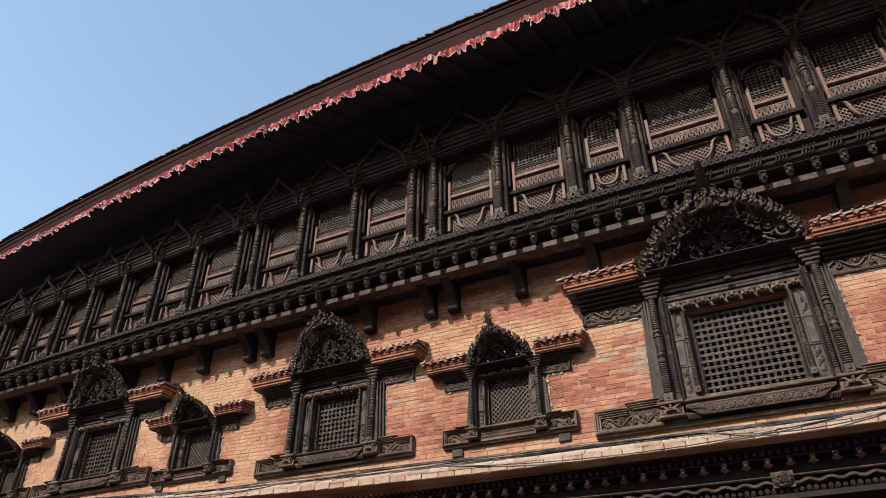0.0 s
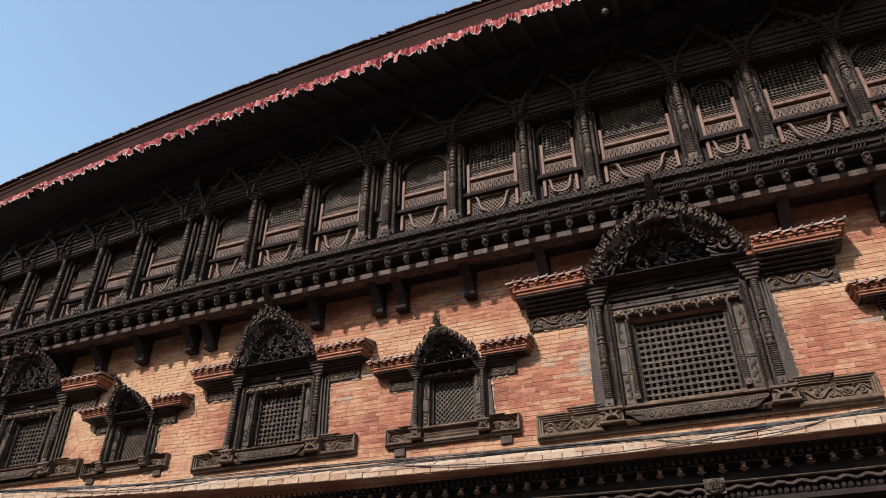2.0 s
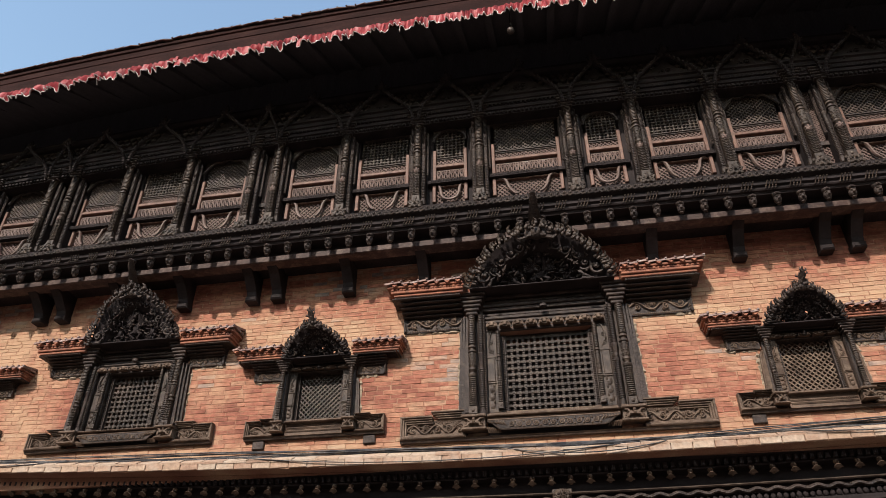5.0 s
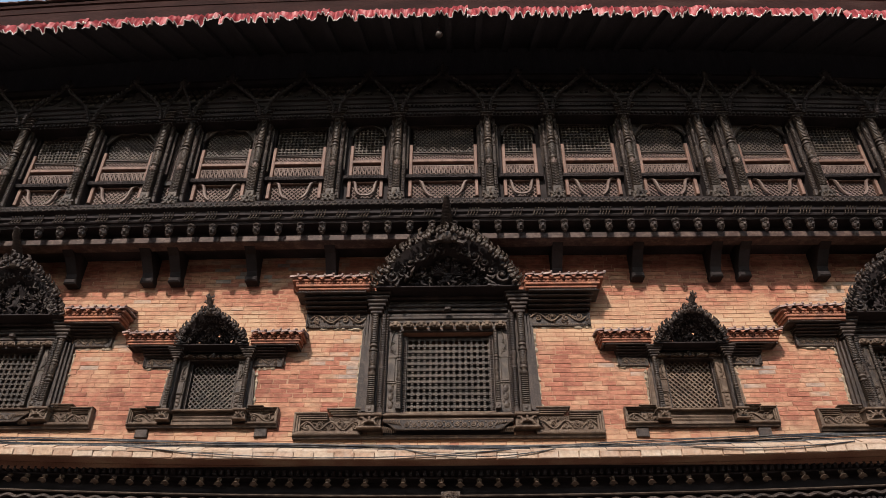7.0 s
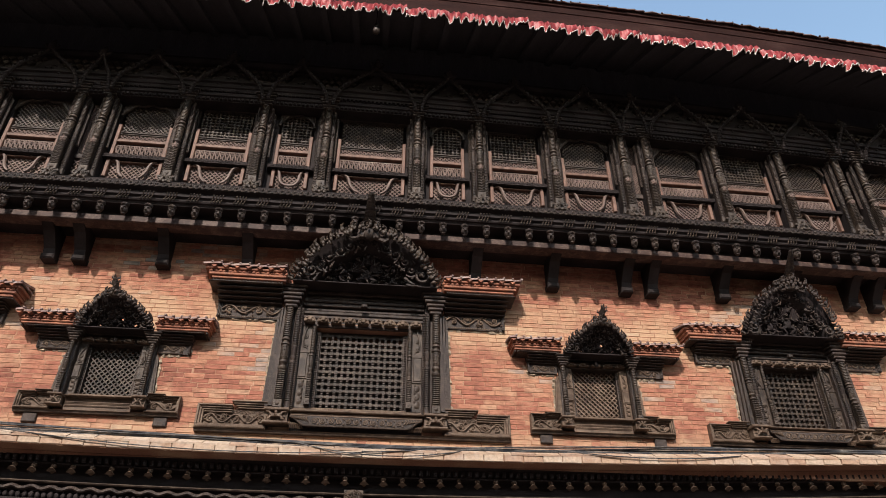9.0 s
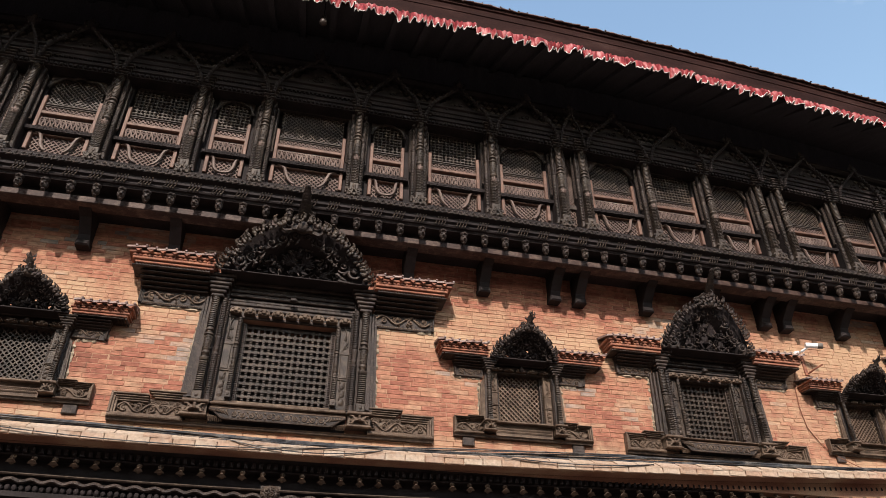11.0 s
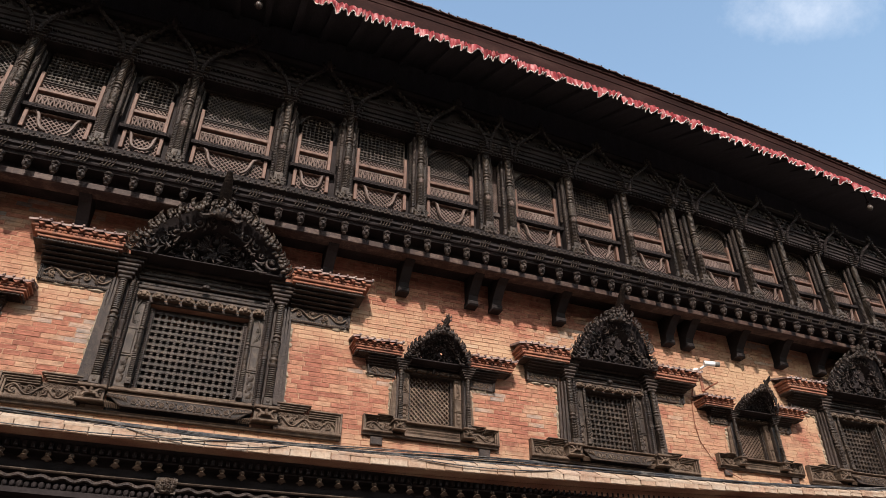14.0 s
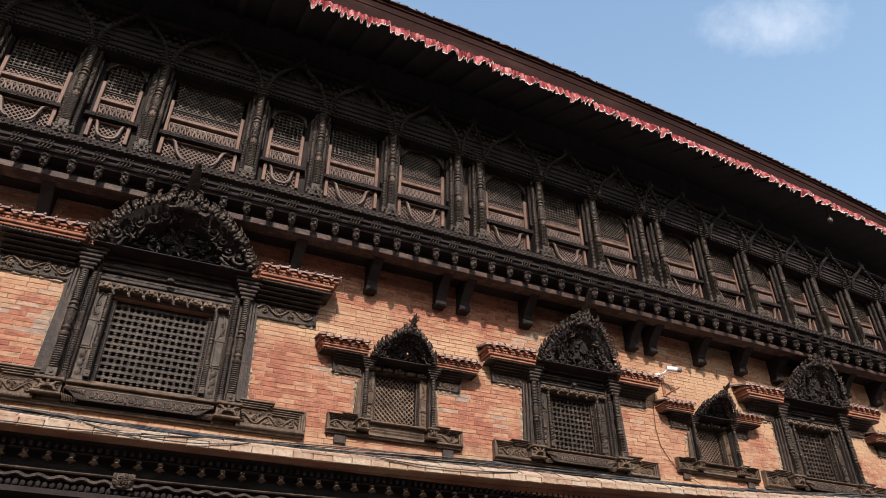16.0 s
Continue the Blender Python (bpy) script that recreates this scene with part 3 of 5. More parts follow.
    # the group in the middle: a tall plain form with a fan of rays, two lower ones and a row of lotus leaves
    mid = Geo()
    for cx, top, w, rays in ((0.0, 0.60, 1.0, 8), (-0.36, 0.44, 0.72, 3), (0.36, 0.44, 0.72, 3)):
        def spot(u, t, out):
            return (a * (cx + u), y0 + (0.115 if s > 0.9 else 0.06) * s - lean * max(t, 0) ** 1.2 - out, z0 + h * t)
        k = w * a
        x, y, z = spot(0, top * 0.48, 0.02 * s)
        mid.ball(x, y, z, 0.085 * k, 0.05 * s, 0.24 * top * h)
        x, y, z = spot(0, top * 0.84, 0.04 * s)
        mid.ball(x, y, z, 0.055 * k, 0.04 * s, 0.065 * k)
        x, y, z = spot(0, top * 1.0, 0.04 * s)
        mid.ball(x, y, z, 0.035 * k, 0.03 * s, 0.05 * k)
        for j in range(rays):
            for q in (-1, 1):
                b = -0.5 + 1.7 * (j + 0.5) / rays
                p0, p1, p2 = spot(0.05 * w * q, top * 0.60, 0.03 * s), spot(q * 0.15 * w * math.cos(b), top * 0.60 + 0.13 * w * math.sin(b), 0.06 * s), spot(q * 0.215 * w * math.cos(b + 0.25), top * 0.60 + 0.21 * w * math.sin(b + 0.25), 0.05 * s)
                mid.tube([p0, p1, p2], [0.022 * k, 0.017 * k, 0.012 * k], 5)
        for q in (-1, 1):
            mid.tube([spot(0.02 * q * w, top * 0.38, 0.03 * s), spot(0.12 * q * w, top * 0.26, 0.07 * s), spot(0.04 * q * w, top * 0.14, 0.06 * s), spot(0.10 * q * w, top * 0.05, 0.06 * s)], [0.045 * k, 0.04 * k, 0.03 * k, 0.025 * k], 6)
    for j in range(13):
        x, y, z = at(0.64 * abs(j - 6) / 6, 0.0 if j > 6 else math.pi, -0.06 * s)
        mid.ball(x, y, z + 0.03 * h, 0.045 * a, 0.03 * s, 0.05 * h)
    return plate, rim, curl, mid


def finial(z0, z1, y0, y1, r, slim=True):
    """A tapering stack of knobs that leans forward, or a stout flame-like tuft."""
    g, h = Geo(), z1 - z0
    way = (0, (y1 - y0) / h)
    if slim:
        n, prof = 11, []
        for i in range(n):
            t = i / n
            q = r * (1 - 0.66 * t)
            prof += [(z0 + h * t, q), (z0 + h * (t + 0.55 / n), q * 1.15), (z0 + h * (t + 0.7 / n), q * 0.70), (z0 + h * (t + 0.95 / n), q * 0.70)]
        prof += [(z1 - 0.02, r * 0.4), (z1, r * 0.35), (z1 + 0.015, r * 0.05)]
        return g.lathe(0, y0, prof, 10, way)
    g.lathe(0, y0, [(z0, r), (z0 + 0.2 * h, r * 1.2), (z0 + 0.35 * h, r * 0.8), (z0 + 0.55 * h, r * 1.05), (z0 + 0.75 * h, r * 0.6), (z1, r * 0.12)], 9, way)
    for k in range(9):
        a, t = 2.4 * k, 0.12 + 0.085 * k
        q = r * (1.15 - 0.5 * t)
        bx, by, bz = 0.7 * q * math.cos(a), y0 + (y1 - y0) * t + 0.7 * q * math.sin(a), z0 + h * t
        g.tube([(bx, by, bz), (bx + q * math.cos(a), by + 0.6 * q * math.sin(a), bz + 0.35 * r), (bx + 0.8 * q * math.cos(a), by + 0.5 * q * math.sin(a), bz + 1.1 * r)], [0.35 * r, 0.28 * r, 0.06 * r], 5)
    return g


def carved_window(p, label, group):
    """A projecting Newar window: base with side panels, stepped jambs, colonnettes, lattice, lintel, side cornices and gable."""
    W = thing("carved_window", label, "window", group)
    hb, jw, jz, lw, lz0, lz1 = p["hb"], p["jw"], p["jz"], p["lw"], p["lz0"], p["lz1"]
    cx, cr, cap0, cap1 = p["cx"], p["cr"], p["cap0"], p["cap1"]
    B, s = p["B"], p["s"]
    for q in (-1, 1):
        # base side panel: foot string, mitred end, stepped hood with a raised inner part, and a vine in the hollow
        near, away = cx + 0.10 * s, B
        knee = near + 0.52 * (away - near)
        t = 0.036 * s

        def span(u0, u1):
            return sorted((q * u0, q * u1))
        lip = 0.05 * s if p["big"] else 0.035 * s
        g = Geo()
        g.box(*span(near, away), -0.085, 0.02, 0, t, 0.008).box(*span(near, away - 0.4 * t), -0.065, 0.02, t, 1.5 * t, 0.005)
        for k, yy in enumerate((-0.085, -0.066, -0.047)):
            g.box(*span(away - t * 0.62 * k, away - t * 0.62 * (k + 1)), yy, 0.02, t, hb - 0.3 * t * k, 0.004)
        for u0, u1, top in ((near, knee, hb + lip), (knee - 0.01, away, hb)):
            for k, yy in enumerate((-0.088, -0.070, -0.052, -0.036)):
                g.box(*span(u0, u1 - 0.6 * t * k), yy, 0.02, top - 0.55 * t * (k + 1), top - 0.55 * t * k - 0.003, 0.004)
        x = near + 0.01
        while x < away - 0.02:
            g.box(*span(x, x + 0.012), -0.092, -0.08, 0.3 * t, 0.75 * t, 0.002)
            x += 0.022
        base = part("base_frame", g, CARVED, W)
        g = Geo().box(*span(near - 0.02, away - 1.2 * t), -0.006, 0.02, t, hb - t)
        vine(g, *span(near, away - 2.0 * t), 1.6 * t, hb - 2.0 * t, -0.008, 11 + q)
        vine(g, *span(near, knee - 0.02), hb - 2.4 * t, hb + lip - 2.2 * t, -0.004, 17 + q, -1) if p["big"] else None
        part("carved_panel", g, CARVED, base, "dusty carved vine scroll panel", smooth=True)
        # pedestal
        a, b = span(cx - p["pw"], cx + p["pw"])
        g = Geo().box(a, b, -0.15, 0.02, 0.055 * s, 0.080 * s, 0.008).box(a, b, -0.165, 0.02, p["pz"] - 0.028 * s, p["pz"] + 0.006, 0.008).box(a + 0.012, b - 0.012, -0.115, 0.02, 0.08 * s, p["pz"] - 0.02 * s)
        crossed_figures(g, a + 0.01, b - 0.01, 0.085 * s, p["pz"] - 0.03 * s, -0.115, 31 + q)
        part("pedestal", g, CARVED, W, smooth=True)
        # stepped jamb, slightly wider at its foot
        g = Geo()
        n = 5 if p["big"] else 0
        inner = cx + cr * 1.2
        if not n:  # a plain board with a rounded shoulder, and a thin bead along it
            arc = [(jw - 0.055 + 0.055 * math.cos(b), jz - 0.075 + 0.075 * math.sin(b)) for b in (0.5 * math.pi * j / 6 for j in range(7))]
            poly = [(inner - 0.03, hb), (jw + 0.03, hb)] + arc + [(inner - 0.03, jz)]
            g.prism([(q * x, z) for x, z in (poly if q > 0 else reversed(poly))], -0.045, 0.03)
            g.tube([(q * (jw + 0.012), -0.047, hb)] + [(q * (x - 0.016), -0.047, z - 0.012) for x, z in arc], 0.006, 5)
        for k in range(n):
            w0, w1 = jw - (jw - inner) * k / n, jw - (jw - inner) * (k + 1) / n
            yy = -0.045 - 0.07 * k / n if k % 2 == 0 else -0.008 - 0.05 * k / n
            g.add([(q * (w0 + 0.04 * s), yy, hb), (q * w1, yy, hb), (q * w1, yy, jz), (q * w0, yy, jz), (q * (w0 + 0.04 * s), 0.03, hb), (q * w1, 0.03, hb), (q * w1, 0.03, jz), (q * w0, 0.03, jz)],
                  [(0, 1, 2, 3) if q < 0 else (3, 2, 1, 0), (0, 3, 7, 4) if q < 0 else (4, 7, 3, 0), (1, 5, 6, 2) if q < 0 else (2, 6, 5, 1), (3, 2, 6, 7) if q < 0 else (7, 6, 2, 3)])
        part("jamb", g, WOOD if p["big"] else CARVED if p.get("tan") else DUSTY, W)
        # crumbling mortar along the outer edges
        rng = random.Random(int(977 * B) + q)
        edge_line = [(jw + 0.04 * s, hb + 0.03), (jw + 0.01 * s, p["wz0"] - 0.01), (p["wing"] - 0.02, p["wz0"] - 0.008), (p["wing"] + 0.005, p["wz0"] + 0.5 * (p["wz1"] - p["wz0"]))]
        pts, rad = [], []
        for (xa, za), (xb, zb) in zip(edge_line, edge_line[1:]):
            m = max(2, round(math.hypot(xb - xa, zb - za) / 0.028))
            for k in range(m):
                u = k / m
                pts.append((q * (xa + (xb - xa) * u + rng.uniform(-0.005, 0.009)), 0.002, za + (zb - za) * u + rng.uniform(-0.008, 0.004)))
                rad.append(rng.choice((0.006, 0.010, 0.014, 0.020, 0.030)))
        part("mortar_edge", Geo().tube(pts, rad, 5), CRUMB, W, "crumbling pale mortar edge")
        # colonnettes
        part("colonnette", colonnette(q * cx, -0.12, p["pz"], cap0, cr), DUSTY, W, smooth=True)
        if p["big"]:
            part("colonnette", Geo().lathe(q * (cx - 2.5 * cr), -0.085, rings(p["pz"], cap0 + 0.02, cr * 0.72, 2), 10), WOOD, W, smooth=True)
        bw = 3.3 if p["big"] else 1.4
        g = Geo().box(*sorted((q * (cx - bw * cr), q * (cx + 1.3 * cr))), -0.055, 0.04, p["pz"] - 0.02, cap1)
        g.box(*sorted((q * (cx - (bw + 0.6) * cr), q * (cx - (bw - 0.1) * cr))), -0.075, 0.04, p["pz"], cap0 + 0.03, 0.006)
        k = p["pz"]
        while k < cap0:
            g.box(*sorted((q * (cx - (bw + 0.5) * cr), q * (cx - bw * cr))), -0.087, -0.07, k, k + 0.012, 0.003)
            k += 0.022
        part("back_post", g, WOOD, W)
        # capital: layers that step outwards
        g = Geo()
        layers = 6 if p["big"] else 5
        for k in range(layers):
            u = k / (layers - 1)
            half = cr * (1.5 + 2.0 * u)
            a, b = q * cx - half * (1.0 if q < 0 else 1.3), q * cx + half * (1.3 if q < 0 else 1.0)
            z0, z1 = cap0 + (cap1 - cap0) * k / layers, cap0 + (cap1 - cap0) * (k + 0.78) / layers
            g.box(a, b, -0.15 - 0.075 * s * u, 0.02, z0, z1, 0.010)
            g.box(a + 0.012, b - 0.012, -0.14 - 0.06 * s * u, 0.02, z1 - 0.002, z1 + (cap1 - cap0) * 0.24 / layers)
        part("capital", g, WOOD, W)
        # plain board, inner colonnette and beaded rim beside the lattice
        b0, b1 = lw + 0.05 * s, cx - (bw + 0.5) * cr
        if b1 - b0 > 0.02:
            zt, wide = cap0 + 0.05, b1 - b0
            g = Geo().box(*sorted((q * b0, q * b1)), -0.02, 0.12, lz0 - 0.03, zt, 0.006)
            hgt = zt - lz0
            u0 = b0 + (0.35 if p["big"] else 0.0) * wide
            um, uw = (u0 + b1) / 2, b1 - u0
            # a raised lower field with two shoulders, and a bird-like bracket and leaves above
            g.box(*sorted((q * (u0 + 0.12 * uw), q * (b1 - 0.08 * uw))), -0.030, 0.0, lz0 + 0.28 * hgt, lz0 + 0.52 * hgt, 0.006)
            g.box(*sorted((q * u0, q * b1)), -0.034, 0.0, lz0 + 0.52 * hgt, lz0 + 0.54 * hgt, 0.004).box(*sorted((q * u0, q * b1)), -0.034, 0.0, lz0 + 0.26 * hgt, lz0 + 0.275 * hgt, 0.004)
            for dz, rr in ((0.60, 0.30), (0.69, 0.26), (0.80, 0.22)):
                g.spiral(q * um, -0.024, lz0 + dz * hgt, rr * uw, q, 1.0 + 9 * dz, 1.3, 0.24, 5, 14, 0.012)
            g.tube([(q * (um - 0.3 * uw), -0.022, lz0 + 0.56 * hgt), (q * (um + 0.2 * uw), -0.035, lz0 + 0.65 * hgt), (q * (um + 0.1 * uw), -0.035, lz0 + 0.74 * hgt), (q * (um - 0.35 * uw), -0.028, lz0 + 0.86 * hgt)], [0.05 * uw, 0.10 * uw, 0.09 * uw, 0.03 * uw], 6)
            for dz in (0.05, 0.13, 0.21):
                g.ball(q * um, -0.02, lz0 + dz * hgt, 0.33 * uw, 0.014, 0.04 * hgt).ball(q * (um - 0.2 * uw), -0.024, lz0 + (dz + 0.03) * hgt, 0.12 * uw, 0.014, 0.02 * hgt)
            part("side_board", g, CARVED if p.get("tan") else DUSTY, W, smooth=True)
            if p["big"]:
                part("inner_colonnette", colonnette(q * (b0 + 0.025 * s), -0.045, lz0, lz1 + 0.05 * s, 0.024 * s), DUSTY, W, smooth=True)
        g = Geo().box(*sorted((q * lw, q * (lw + 0.05 * s))), 0.04, 0.13, lz0 - 0.03, lz1 + 0.03)
        z = lz0
        while z < lz1:
            g.box(*sorted((q * (lw + 0.012), q * (lw + 0.038))), 0.026, 0.045, z, z + 0.014, 0.004)
            z += 0.021
        part("beaded_rim", g, WOOD, W)
        # cornice beside the capital: a stepped, slanting panel under terracotta courses and tiles
        wi, wo, wz0, wz1 = jw - 0.03, p["wing"], p["wz0"], p["wz1"]
        g = Geo()
        t0, t1 = wo, p["tile"]
        steps = 5
        mid = wz0 + 0.5 * (wz1 - wz0)
        g.prism([(q * wi, wz0), (q * (wo - 0.02), wz0), (q * wo, mid), (q * wi, mid)] if q > 0 else [(q * (wo - 0.02), wz0), (q * wi, wz0), (q * wi, mid), (q * wo, mid)], -0.03, 0.02)
        for k in range(steps):
            u0, u1 = k / steps, (k + 1) / steps
            ex = wo + (t1 - wo) * (0.12 * u1 + 0.45 * (k == steps - 1))
            g.box(*sorted((q * wi, q * ex)), -0.04 - (p["out"] - 0.07) * u1, 0.02, mid + (wz1 - mid) * u0, mid + (wz1 - mid) * (u1 - 0.12), 0.008)
        for k in range(3):
            g.box(*sorted((q * (wo - 0.016 * s * k), q * (wo - 0.016 * s * (k + 1)))), -0.060 + 0.010 * k, 0.02, wz0 + 0.01 * s * k, mid, 0.004)
        x = wi
        while x < t1 - 0.10 * s:
            g.box(*sorted((q * x, q * (x + 0.018))), 0.045 - p["out"], 0.05, wz1 - 0.022, wz1 - 0.001, 0.003)
            x += 0.034
        wing = part("corbel", g, WOOD, W)
        a, b = sorted((q * (wi + 0.02), q * (wo - 0.05)))
        g = Geo()
        vine(g, a, b, wz0 + 0.035 * s, mid - 0.006, -0.031, 51 + q)
        x = a
        while x < b - 0.02:
            g.ball(x, -0.034, wz0 + 0.016 * s, 0.009, 0.009, 0.012 * s, 6, 3)
            x += 0.022
        part("carved_frieze", g, CARVED, wing, "grey carved scroll frieze", smooth=True)
        # terracotta courses with a bead row
        tz, y1 = p["tz"], -p["out"]
        g = Geo()
        x_in = p["tin"]
        cz = (tz - wz1) / 4
        for k, (dy, dx) in enumerate(((0.0, -0.10), (-0.025, -0.07), (-0.012, -0.06), (-0.035, -0.02))):
            g.box(*sorted((q * x_in, q * (t1 + dx * s))), y1 + 0.03 + dy * s, 0.02, wz1 + cz * k, wz1 + cz * (k + 0.9), 0.006)
        x = x_in
        while x < t1 - 0.08 * s:
            g.lathe(q * x, y1 + 0.02, [(wz1 + cz * 1.85, 0.006), (wz1 + cz * 2.05, 0.021), (wz1 + cz * 2.5, 0.025), (wz1 + cz * 2.95, 0.006)], 8)
            x += 0.054
        x = x_in + 0.05
        while x < t1 - 0.06 * s:
            g.prism([(q * x - 0.004, wz1 + cz * 2.95), (q * x + 0.004, wz1 + cz * 2.95), (q * x + 0.032, wz1 + cz * 3.7), (q * x - 0.032, wz1 + cz * 3.7)], y1 - 0.045, y1 + 0.02)
            x += 0.13 * s ** 0.4
        course = part("terracotta_course", g, TERRA, W, "red terracotta courses with a bead row")
        # tiles on top, each one lapped and a little askew
        rng = random.Random(int(100 * B) + q)
        n = max(4, round((t1 - x_in) / (0.105 * s ** 0.4)))
        for k in range(n):
            u0, u1 = x_in + (t1 - x_in) * k / n, x_in + (t1 - x_in) * (k + 1.06) / n
            j, up = rng.uniform(-0.008, 0.008), rng.uniform(-0.006, 0.01)
            g = Geo()
            a, b = sorted((q * u0, q * u1))
            ya = y1 - 0.035 + j
            lift = 0.014
            g.add([(a, ya, tz + up), (b, ya, tz + up + lift), (b, 0.0, tz + 0.10 * s + up + lift), (a, 0.0, tz + 0.10 * s + up), (a, ya, tz + up + 0.022), (b, ya, tz + up + lift + 0.022), (b, 0.0, tz + 0.10 * s + 0.022 + lift), (a, 0.0, tz + 0.10 * s + 0.022)],
                  [(3, 2, 1, 0), (4, 5, 6, 7), (0, 1, 5, 4), (1, 2, 6, 5), (2, 3, 7, 6), (3, 0, 4, 7)])
            g.box(b - 0.022, b, ya - 0.012, -0.02, tz + up + 0.024, tz + up + 0.045, 0.004)
            part("tile", g, TILE, course)
    # sill: a boat-shaped carved board
    sw, st, sb = cx - p["pw"] - 0.01, p["pz"] - 0.02 * s, -0.01
    g = Geo().box(-sw, sw, -0.12, 0.03, st, st + 0.025 * s, 0.008)
    part("sill", g, CARVED, W)
    if p["big"]:
        n = 14
        ab, at = 0.05 * s, st - 0.045 * s
        part("sill_recess", Geo().box(-sw, sw, -0.035, 0.02, 0.0, st), DARK, W)
        for k, yy in enumerate((-0.105, -0.085)):
            g = Geo().box(-sw, sw, yy, 0.02, at + 0.024 * s * k, at + (0.024 * k + 0.018) * s, 0.005)
            part("sill_moulding", g, CARVED, W)
        poly = [(-sw, at)] + [(-sw + 0.24 * sw * k / n, at - 0.012 - (at - ab - 0.012) * (0.5 - 0.5 * math.cos(math.pi * k / n))) for k in range(n + 1)]
        poly += [(-x, z) for x, z in reversed(poly)]
        apron = part("sill_apron", Geo().prism(poly, -0.105, 0.02), WOOD, W)
        part("apron_lip", Geo().tube([(x, -0.108, z) for x, z in poly[1:-1]], 0.010 * s, 5), DUSTY, apron, smooth=True)
        g = Geo()
        hh = at - ab - 0.024
        n = round(1.45 * sw / hh / 1.12)
        for k in range(n):
            cx0 = -0.70 * sw + 1.40 * sw * (k + 0.5) / n
            g.spiral(cx0, -0.110, ab + 0.012 + hh * 0.5, 0.40 * hh, 1 if k % 2 else -1, 1.5 + (k % 2), 1.9, 0.17, 5, 22, 0.02)
            for q in (-1, 1):
                g.ball(cx0 + 0.7 * sw / n, -0.110, ab + 0.012 + hh * (0.5 + 0.36 * q), 0.16 * hh, 0.012, 0.11 * hh, 6, 4, 0.7 * q)
        for q in (-1, 1):
            for k in range(6):
                x0 = q * sw * (0.74 + 0.042 * k)
                g.tube([(x0, -0.108, at - 0.006), (x0 + q * 0.01, -0.118, at - 0.35 * hh), (x0 - q * 0.02, -0.11, at - (0.8 - 0.1 * k) * hh)], [0.006, 0.010, 0.004], 5)
            for k in range(7):
                x0 = q * sw * (0.80 + 0.03 * k)
                g.tube([(x0, -0.06, ab - 0.02), (x0 + q * 0.012, -0.085, ab + 0.25 * hh), (x0 + q * 0.030, -0.07, ab + (0.3 + 0.06 * k) * hh)], [0.007, 0.010, 0.004], 5)
        x = -sw + 0.01
        while x < sw - 0.01:
            g.ball(x, -0.122, st + 0.012 * s, 0.0075, 0.007, 0.010 * s, 5, 3)
            x += 0.021
        part("carved_apron", g, CARVED, apron, "dusty carved sill with a row of scrolls", smooth=True)
    else:
        g = Geo().box(-sw, sw, -0.06, 0.03, 0.0, st)
        for k in range(3):
            zz = 0.03 + (st - 0.04) * (k + 0.5) / 3
            x = -sw + 0.01
            while x < sw - 0.02:
                g.tube([(x, -0.062, zz - 0.010), (x + 0.016, -0.070, zz), (x, -0.062, zz + 0.010)] if k != 1 else [(x + 0.016, -0.062, zz - 0.010), (x, -0.070, zz), (x + 0.016, -0.062, zz + 0.010)], 0.0045, 4)
                x += 0.020
        part("sill_apron", g, CARVED, W)
    part("base_string", Geo().profile(-B, B, [(0.02, -0.03), (-0.05, -0.03), (-0.06, -0.012), (-0.075, -0.004), (0.02, 0.0)]), DUSTY, W)
    # lattice
    g = Geo()
    if p["slant"]:
        slant_lattice(g, -lw, lw, lz0, lz1, p["pitch"], 0.085, 0.0145, 0.03)
    else:
        cross_lattice(g, -lw, lw, lz0, lz1, p["nx"], p["nz"], 0.085, p["bar"], 0.03, p["knob"])
    part("lattice", g, CARVED if p.get("tan") else DUSTY, W, "dusty carved wooden lattice")
    g = Geo().box(-lw - 0.05 * s, lw + 0.05 * s, 0.02, 0.13, lz0 - 0.035 * s, lz0, 0.006).box(-cx + 3.6 * cr, cx - 3.6 * cr, -0.045, 0.1, lz0 - 0.07 * s, lz0 - 0.035 * s, 0.006)
    x = -lw - 0.03 * s
    while x < lw + 0.03 * s:
        g.ball(x, 0.018, lz0 - 0.018 * s, 0.008, 0.008, 0.011 * s, 5, 3)
        x += 0.020
    part("lattice_foot", g, CARVED, W)
    # lintel of many mouldings, with a row of hanging petals
    iw = cx - 3.4 * cr
    fz = p["fz"]
    g = Geo().box(-iw, iw, 0.105, 0.13, lz1, fz)
    z = fz - 0.03 * s
    n = 9 if p["big"] else 6
    for k in range(n):
        z0, z1 = z + (cap1 - z) * k / n, z + (cap1 - z) * (k + 0.8) / n
        yy = -0.03 - 0.06 * s * (k / n) + (0.03 if k % 3 == 1 else 0.0)
        g.box(-iw, iw, yy, 0.13, z0, z1, 0.008).box(-iw, iw, yy + 0.025, 0.13, z1 - 0.001, z + (cap1 - z) * (k + 1.0) / n)
    lintel = part("lintel", g, WOOD, W)
    g = Geo()
    n = p["nf"]
    for k in range(n):
        x, w = -iw * 0.86 + 2 * iw * 0.86 * k / (n - 1), iw * 0.86 / (n - 1)
        arch = [(x + 0.80 * w * math.cos(b), fz + 0.062 * s * math.sin(b) ** 0.8) for b in (math.pi * j / 8 for j in range(9))]
        g.prism(arch, -0.075 * s - 0.02, 0.0)
        g.tube([(px, -0.080 * s - 0.02, pz) for px, pz in arch], 0.010 * s, 5)
        g.ball(x, -0.085 * s - 0.02, fz + 0.034 * s, 0.36 * w, 0.020 * s, 0.026 * s)
